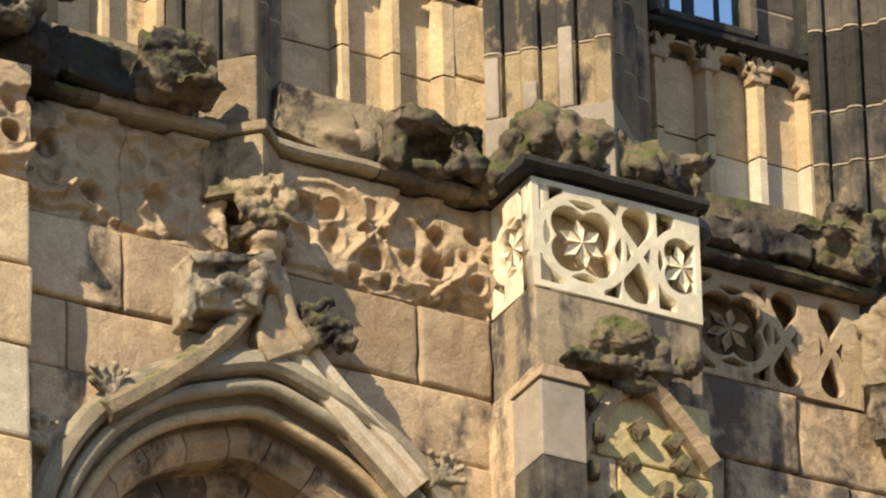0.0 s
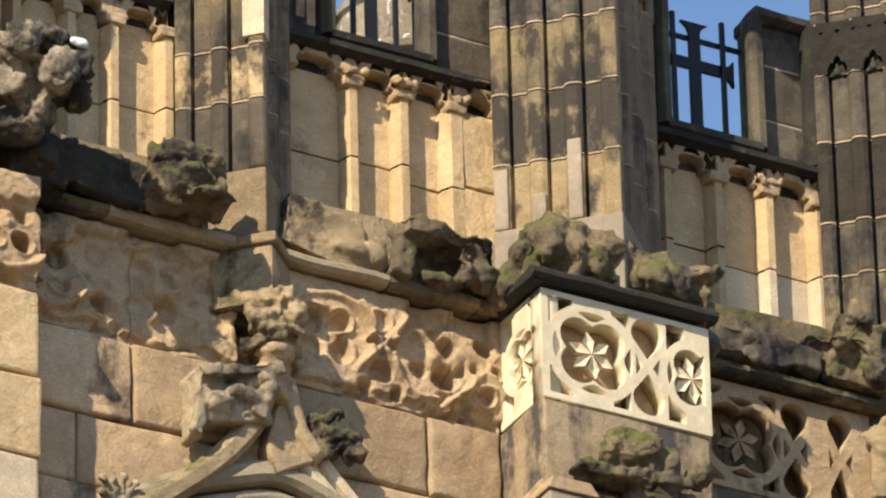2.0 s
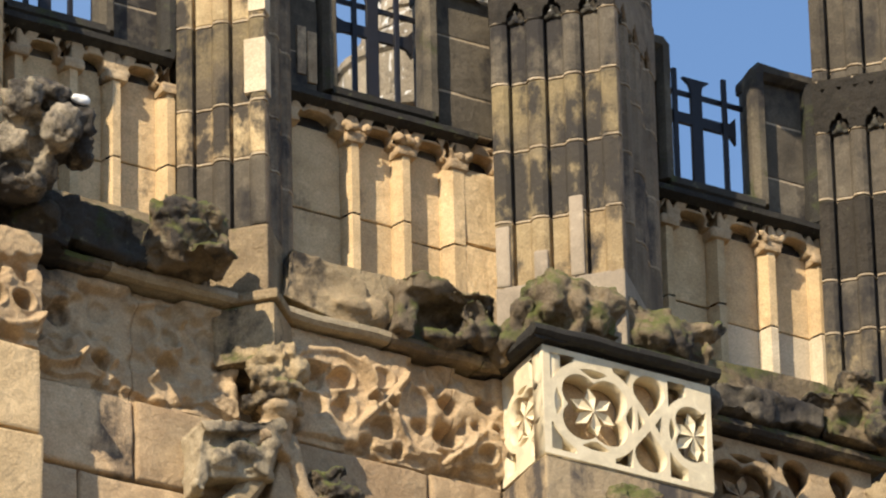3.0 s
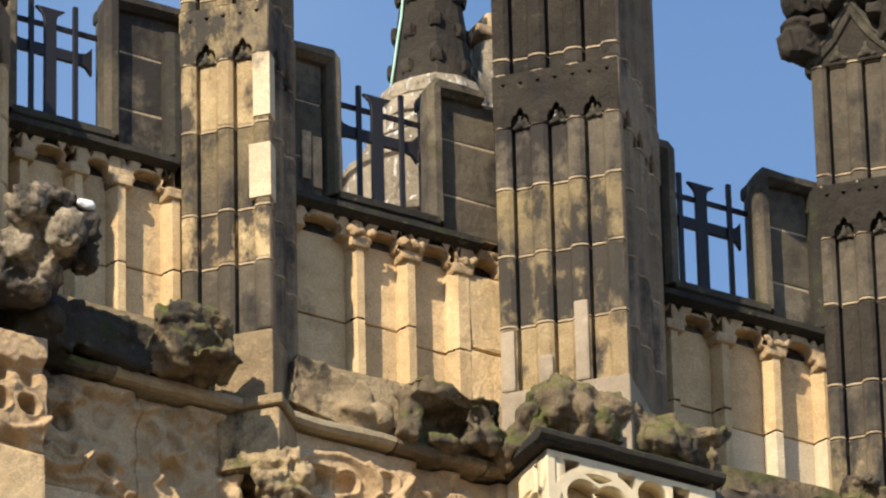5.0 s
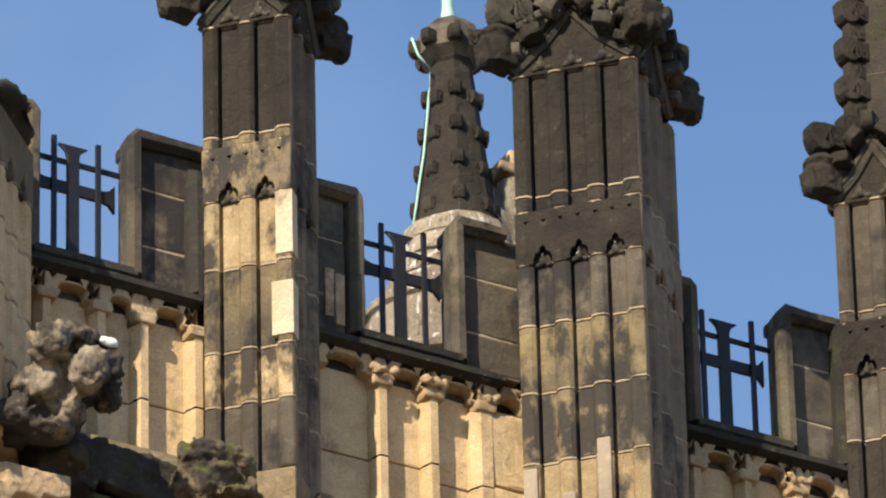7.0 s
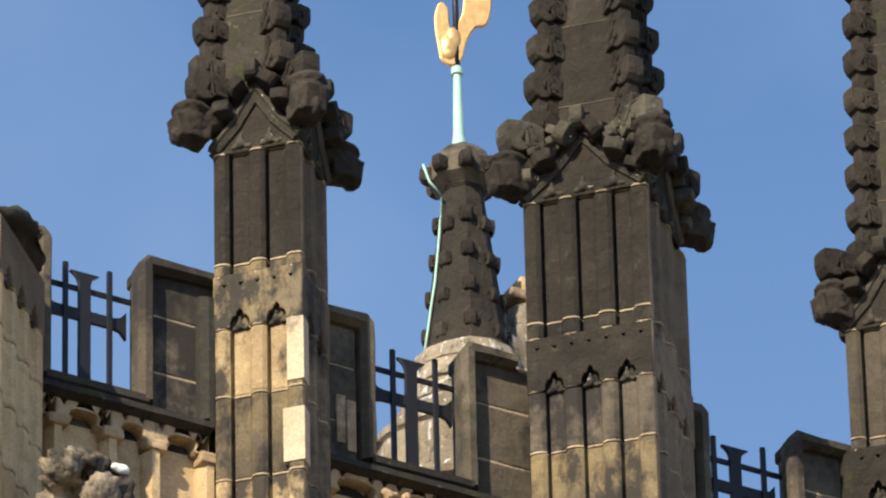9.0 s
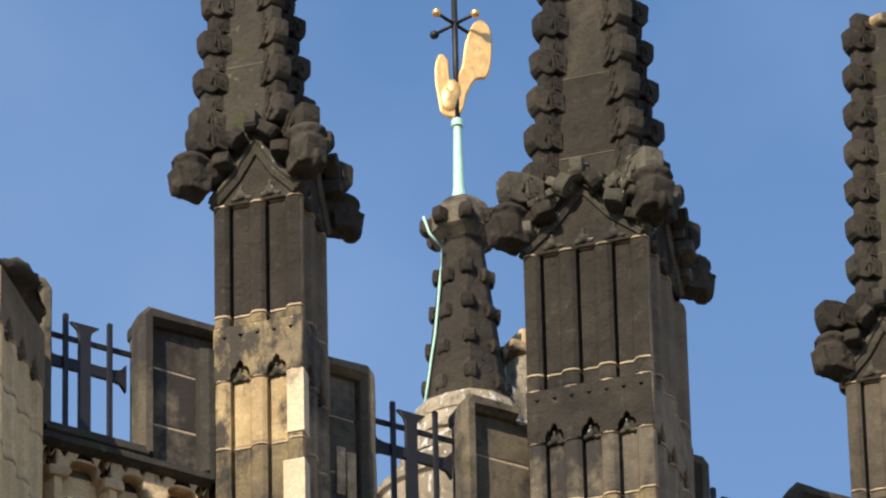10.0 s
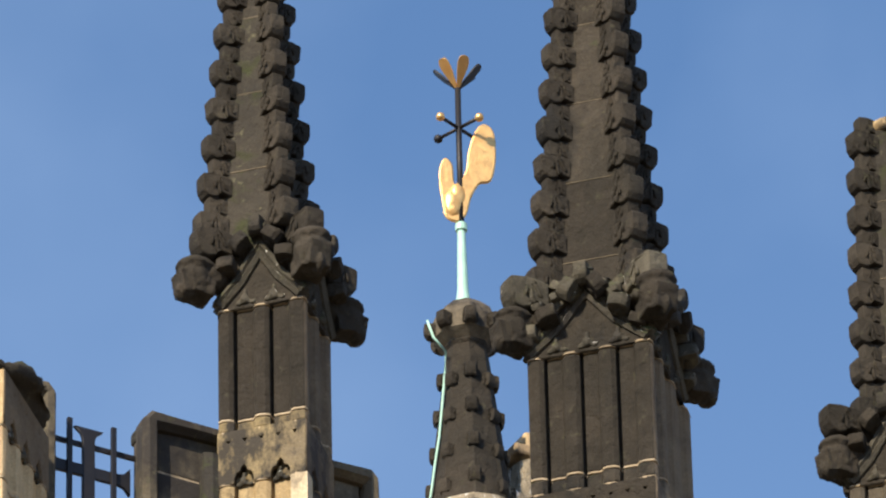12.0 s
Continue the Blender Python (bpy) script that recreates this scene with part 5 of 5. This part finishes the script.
def tube(points, r, mat, name, n=8, taper=1.0):
    vs, fs = [], []
    for i, p in enumerate(points):
        a, b = Vector(points[max(0, i - 1)]), Vector(points[min(len(points) - 1, i + 1)])
        q = (b - a).to_track_quat("Z", "Y")
        rr = r * (1 + (taper - 1) * i / (len(points) - 1))
        vs += [tuple(Vector(p) + q @ Vector((rr * math.cos(2 * math.pi * j / n), rr * math.sin(2 * math.pi * j / n), 0))) for j in range(n)]
    for i in range(len(points) - 1):
        fs += [(i * n + j, i * n + (j + 1) % n, (i + 1) * n + (j + 1) % n, (i + 1) * n + j) for j in range(n)]
    fs += [tuple(range(n))[::-1], tuple(range((len(points) - 1) * n, len(points) * n))]
    return data(name, (vs, fs), mat, True)


vane = empty("weathervane", pose(1.568, 3.0, 29.28), "gilded weathervane on a green copper rod with black iron arms", "weathervane")
part("copper_sleeve", drum([(0.062, 0), (0.045, 0.02), (0.034, 0.10), (0.024, 0.53), (0.036, 0.535), (0.036, 0.58), (0.024, 0.59)], 12, COPPER, "copper_sleeve"), vane, None, "verdigris copper sleeve")
part("rod", tube([(0, 0, 0.55), (0, 0, 1.58)], 0.019, IRON, "rod"), vane)
# flat gilded vane: a swelling body, a small forward lobe and a tall fan behind
turned = pose(0, 0, 0, 0, 0, -22) @ Matrix.Diagonal((0.87, 1, 1, 1))


def smooth_loop(pts, n=6):
    out = []
    m = len(pts)
    for i in range(m):
        p0, p1, p2, p3 = (Vector(pts[(i + j - 1) % m]) for j in range(4))
        for k in range(n):
            t = k / n
            out.append(tuple(0.5 * ((2 * p1) + (p2 - p0) * t + (2 * p0 - 5 * p1 + 4 * p2 - p3) * t * t + (3 * p1 - p0 - 3 * p2 + p3) * t * t * t)))
    return out


body_loop = smooth_loop([(-0.02, 0.60), (0.035, 0.66), (0.07, 0.78), (0.13, 0.88), (0.20, 0.90), (0.235, 0.98), (0.25, 1.14), (0.235, 1.26), (0.18, 1.31), (0.12, 1.26), (0.07, 1.12), (0.05, 0.98), (0.01, 0.90), (-0.045, 0.87), (-0.055, 1.0), (-0.10, 1.05), (-0.135, 0.98), (-0.14, 0.86), (-0.12, 0.72), (-0.10, 0.63)])
part("vane", slab("vane", [body_loop], -0.012, 0.012, GOLD, 0.004), vane, turned, "gilded sheet-metal vane")
rim = [(x, 0, z) for x, z in body_loop] + [(body_loop[0][0], 0, body_loop[0][1])]
part("rim", tube(rim, 0.007, GOLD, "rim", 6), vane, turned, "beaded gilded edge")
part("vane_body", blob("vane_body", [((-0.055, 0, 0.73), (0.07, 0.035, 0.11)), ((-0.02, 0, 0.79), (0.06, 0.03, 0.09))], GOLD, 0.012, 0.006, 9, 1), vane, turned)
for a in (20, 110, 200, 290):
    d = Vector((math.cos(radians(a)), math.sin(radians(a)), 0))
    arm = part("arm", tube([tuple(d * 0.01 + Vector((0, 0, 1.28))), tuple(d * 0.15 + Vector((0, 0, 1.28)))], 0.011, IRON, "arm"), vane)
    part("ball", blob("ball", [(tuple(d * 0.165 + Vector((0, 0, 1.28))), 0.030)], GOLD if a in (200, 290) else IRON, 0.011, 0.0, 9, 1), arm)
for a in (20, 80, 140, 200, 260, 320):
    d = Vector((math.cos(radians(a)), math.sin(radians(a)), 0))
    me = slab("leaf", [smooth_loop([(0.0, 0), (0.02, 0.05), (0.045, 0.14), (0.03, 0.19), (-0.03, 0.19), (-0.045, 0.14), (-0.02, 0.05)], 3)], -0.006, 0.006, GOLD if a in (200, 260) else IRON)
    part("leaf", me, vane, pose(0, 0, 1.56, 0, 0, a + 90) @ pose(0, 0, 0, 42, 0, 0) @ Matrix.Diagonal((0.75, 1, 1.1, 1)))
conductor = [(1.555 - 0.87 * r - 0.015, 3.0 + 0.49 * r - 0.09, z) for r, z in ((0.235, 29.12), (0.20, 29.0), (0.13, 28.9), (0.14, 28.72), (0.16, 28.5), (0.18, 28.3), (0.21, 28.1), (0.23, 27.95), (0.26, 27.75))]
tagged(part("conductor", tube(conductor, 0.008, COPPER, "conductor")), "green copper lightning strip down the turret", "strip")

# ---- carved beasts and foliage along the string course ----
def carving(name, balls, mat, label, seed, rough=0.05, voxel=0.022, scale=8, boxes=(), shift=(0, 0, 0), grow=None):
    if grow:  # taller from its seat upwards
        up = Matrix.Translation((0, 0, grow[0])) @ Matrix.Diagonal((1, 1, grow[1], 1)) @ Matrix.Translation((0, 0, -grow[0]))
        balls = [(up @ Vector(c), (r[0], r[1], r[2] * grow[1])) for c, r in balls]
        boxes = [(up @ m, size) for m, size in boxes]
    me = blob(name, balls, mat, voxel, rough, scale, seed, boxes)
    me.transform(Matrix.Translation(shift))
    return tagged(part(name, me), label, "carving", "carvings on the string course")


gargoyle = carving("gargoyle", [((-2.79, -0.98, 23.55), (0.13, 0.12, 0.13)), ((-2.98, -0.9, 23.70), (0.12, 0.13, 0.12)), ((-2.83, -0.86, 23.79), (0.14, 0.12, 0.09)), ((-2.63, -0.86, 23.69), (0.08, 0.12, 0.13)), ((-2.60, -0.82, 23.56), (0.07, 0.11, 0.12)), ((-2.95, -0.72, 23.52), (0.14, 0.2, 0.16)), ((-2.85, -0.62, 23.42), (0.16, 0.3, 0.12)), ((-2.9, -0.35, 23.45), (0.2, 0.3, 0.12)), ((-2.9, -0.75, 23.30), (0.13, 0.14, 0.06)), ((-3.05, -0.6, 23.38), (0.16, 0.2, 0.12)), ((-2.8, -0.76, 23.62), (0.2, 0.12, 0.17))], GARGOYLE, "weathered projecting stone gargoyle with lichened brow", 1, 0.035, 0.016, 9, (), (0.197, 0.35, 0.225))
part("white_patch", blob("white_patch", [((-2.455, -0.60, 24.0), (0.045, 0.03, 0.035)), ((-2.49, -0.59, 24.01), (0.03, 0.03, 0.025))], plain("bird_lime", (0.85, 0.85, 0.82), 0.7), 0.012, 0.006, 9, 2), gargoyle, None, "white splash of bird lime")
carving("beast", [((-2.48, -0.08, 23.60), (0.2, 0.15, 0.12)), ((-2.05, -0.06, 23.58), (0.22, 0.13, 0.08)), ((-2.52, -0.2, 23.5), (0.12, 0.14, 0.1)), ((-1.9, -0.05, 23.56), (0.1, 0.12, 0.08))], DARKMOSS, "long dark stone beast lying along the string course", 2, 0.03, 0.016, 6,
        [(pose(-2.28, -0.05, 23.58, 0, 5, 0), (0.85, 0.24, 0.26)), (pose(-2.5, -0.12, 23.46, 0, 8, 0), (0.36, 0.2, 0.14))])
carving("stone_beast", [((-1.70, -0.18, 23.58), (0.19, 0.19, 0.19)), ((-1.76, -0.26, 23.70), (0.13, 0.12, 0.10)), ((-1.60, -0.28, 23.70), (0.10, 0.1, 0.09)), ((-1.48, -0.22, 23.64), (0.07, 0.09, 0.12)), ((-1.52, -0.2, 23.5), (0.08, 0.1, 0.12)), ((-1.60, -0.33, 23.45), (0.15, 0.12, 0.035)), ((-1.545, -0.37, 23.515), (0.03, 0.07, 0.05)), ((-1.80, -0.1, 23.53), (0.13, 0.13, 0.13)), ((-1.66, -0.3, 23.60), (0.14, 0.09, 0.05))], MOSSY, "mossy open-jawed stone beast", 3, 0.03, 0.014, 11,
        [(pose(-1.68, -0.06, 23.5), (0.36, 0.16, 0.16)), (pose(-1.66, -0.2, 23.66, 0, 20, 0), (0.22, 0.14, 0.06))])
carving("ledge_boulder", [((-0.66, -0.10, 23.52), (0.12, 0.06, 0.06)), ((-0.5, -0.04, 23.52), (0.1, 0.1, 0.1))], CARVED, "squarish lichened stone perch streaked with droppings", 14, 0.022, 0.018, 5,
        [(pose(-0.80, 0.04, 23.59, 0, 13, 0), (0.46, 0.26, 0.32)), (pose(-0.54, 0.05, 23.54, 0, 8, 0), (0.24, 0.24, 0.22))])
carving("rounded_stone", [((-0.30, 0.2, 23.72), (0.14, 0.1, 0.16))], CARVED, "half-round coping stone against the parapet", 5, 0.006)
carving("leaf_carving", [((-0.02, -0.18, 23.50), (0.06, 0.09, 0.11)), ((0.10, -0.17, 23.52), (0.09, 0.09, 0.12)), ((-0.14, -0.12, 23.45), (0.12, 0.07, 0.05)), ((-0.3, -0.15, 23.66), (0.1, 0.08, 0.05)), ((0.05, -0.2, 23.68), (0.12, 0.08, 0.05))], MOSSY, "mossy overhanging leaf carving with a dark hollow", 6, 0.03, 0.015, 9,
        [(pose(-0.12, -0.13, 23.67, 0, 4, 0), (0.52, 0.24, 0.10)), (pose(-0.35, -0.08, 23.54, 0, 10, 0), (0.10, 0.18, 0.26)), (pose(-0.1, 0.06, 23.52), (0.5, 0.16, 0.2)), (pose(0.16, -0.1, 23.57, 0, -12, 0), (0.07, 0.2, 0.2))])
carving("leaf_carving", [((0.28, -0.28, 23.62), (0.08, 0.1, 0.08)), ((0.22, -0.16, 23.46), (0.06, 0.1, 0.12))], MOSSY, "green-stained corner leaf carving", 7, 0.03, 0.015, 9,
        [(pose(0.25, -0.16, 23.54, 0, 25, 0), (0.12, 0.2, 0.26))])
carving("beast", [((0.40, -0.36, 23.66), (0.12, 0.12, 0.09)), ((0.36, -0.42, 23.60), (0.06, 0.08, 0.10)), ((0.50, -0.44, 23.54), (0.06, 0.08, 0.12)), ((0.60, -0.44, 23.56), (0.07, 0.08, 0.10)), ((0.72, -0.40, 23.62), (0.14, 0.11, 0.07)), ((1.02, -0.40, 23.57), (0.10, 0.11, 0.10)), ((1.12, -0.46, 23.55), (0.09, 0.1, 0.08)), ((0.95, -0.48, 23.52), (0.08, 0.07, 0.07)), ((1.26, -0.46, 23.60), (0.10, 0.08, 0.035)), ((1.34, -0.48, 23.64), (0.05, 0.05, 0.03)), ((1.27, -0.44, 23.47), (0.05, 0.08, 0.10)), ((1.18, -0.36, 23.5), (0.10, 0.12, 0.08))], MOSSY, "mossy crouching stone beast on the cornice", 8, 0.032, 0.015, 9,
        [(pose(0.56, -0.3, 23.64, 0, 4, 0), (0.50, 0.26, 0.16)), (pose(0.95, -0.3, 23.60, 0, 8, 0), (0.52, 0.24, 0.15)), (pose(0.80, -0.33, 23.57, 0, 7, 0), (0.98, 0.24, 0.19)), (pose(0.74, -0.22, 23.52), (0.95, 0.24, 0.18))], grow=(23.44, 1.38))
carving("ledge_rock", [((1.42, -0.12, 23.46), (0.1, 0.1, 0.1))], SOOTY, "dark crumbling stones on the ledge", 9, 0.03, 0.018, 7,
        [(pose(1.55, -0.06, 23.53, 0, 5, 0), (0.34, 0.22, 0.16)), (pose(1.86, -0.05, 23.52, 0, -4, 0), (0.26, 0.2, 0.18)), (pose(2.08, -0.05, 23.54, 0, 6, 0), (0.2, 0.2, 0.14))])
carving("beast", [((2.36, -0.20, 23.68), (0.10, 0.14, 0.08)), ((2.45, -0.23, 23.58), (0.09, 0.13, 0.12)), ((2.28, -0.18, 23.60), (0.13, 0.12, 0.05)), ((2.15, -0.12, 23.60), (0.10, 0.1, 0.04)), ((2.42, -0.32, 23.44), (0.10, 0.08, 0.08)), ((2.6, -0.2, 23.6), (0.13, 0.16, 0.14))], MOSSY, "mossy hunched stone beast", 10, 0.032, 0.015, 9, [(pose(2.4, -0.06, 23.54), (0.4, 0.2, 0.2))], grow=(23.44, 1.35))
carving("corbel_block", [((2.62, -0.24, 23.2), (0.13, 0.14, 0.12)), ((2.56, -0.36, 22.9), (0.07, 0.1, 0.12))], CARVED, "lichened carved finial block under the string course", 12, 0.03, 0.018, 7,
        [(pose(2.66, -0.18, 22.95, 0, 4, 40), (0.34, 0.34, 0.45)), (pose(2.68, -0.18, 22.6, 0, -4, 40), (0.30, 0.30, 0.3))])

# ---- the wall's large blocks ----
def wall_block(x0, x1, z0, z1, seed, depth=0.2):
    """A weathered ashlar: a gridded face with soft arrises; what would lie inside the window head is drawn back to its edge."""
    nx, nz = 13, 9
    rnd = random.Random(seed)
    us, ws = tuple([0.0, 0.010 / d] + [0.025 / d + (1 - 0.05 / d) * k / (n - 4) for k in range(n - 3)] + [1 - 0.010 / d, 1.0] for d, n in ((x1 - x0, nx), (z1 - z0, nz)))
    face_y = rnd.uniform(-0.012, 0.012)
    vs, fs, inside = [], [], 0
    ax, top, aw, ar = ARCH
    for j in range(nz + 1):
        for i in range(nx + 1):
            u, v = us[i], ws[j]
            x, z = x0 + (x1 - x0) * u, z0 + (z1 - z0) * v
            e = min(u * (x1 - x0), (1 - u) * (x1 - x0), v * (z1 - z0), (1 - v) * (z1 - z0))
            y = face_y + 0.020 * math.exp(-e / 0.006) + 0.020 * noise.noise(Vector((x * 4, seed, z * 4))) + 0.009 * noise.noise(Vector((x * 13, seed, z * 13))) + 0.022 * max(0.0, noise.noise(Vector((x * 5 + 9, seed, z * 7))) - 0.15)
            dx, dz = x - ax, z - (top - ar)
            if dz < 0:
                dz = 0
            d = math.hypot(dx / (aw - 0.03), dz / (ar - 0.03))
            if d < 1:
                inside += 1
                d = max(d, 0.3)
                x, z = ax + dx / d, (top - ar) + (dz / d if dz else z - (top - ar))
            vs.append((x, y, z))
    if inside > (nx + 1) * (nz + 1) * 0.93:
        return None
    for j in range(nz):
        for i in range(nx):
            k = j * (nx + 1) + i
            fs.append((k, k + 1, k + nx + 2, k + nx + 1))
    rim = [i for i in range(nx + 1)] + [(j + 1) * (nx + 1) - 1 for j in range(1, nz + 1)] + [nz * (nx + 1) + i for i in range(nx - 1, -1, -1)] + [j * (nx + 1) for j in range(nz - 1, 0, -1)]
    n0 = len(vs)
    for i in rim:
        vs.append((vs[i][0], depth, vs[i][2]))
    for a in range(len(rim)):
        b = (a + 1) % len(rim)
        fs.append((rim[a], n0 + a, n0 + b, rim[b]))
    return data("stone", (vs, fs), SAND, True)


rows = [(22.71, 22.24), (22.24, 21.83), (21.83, 21.38), (21.38, 20.95), (20.95, 20.5), (20.5, 20.0)]
rnd = random.Random(5)
for r, (z1, z0) in enumerate(rows):
    for a0, b0 in ((-2.66, 0.285), (1.285, 4.9)):
        x = a0
        first = True
        while x < b0 - 0.02:
            w = rnd.uniform(0.55, 0.95) * (0.6 if first and r % 2 else 1)
            first = False
            x2 = b0 if x + w > b0 - 0.25 else x + w
            me = wall_block(x + 0.004, x2 - 0.004, z0 + 0.004, z1 - 0.004, r * 31 + int(x * 100) % 97)
            if me:
                part("stone", me, wall_front)
            x = x2
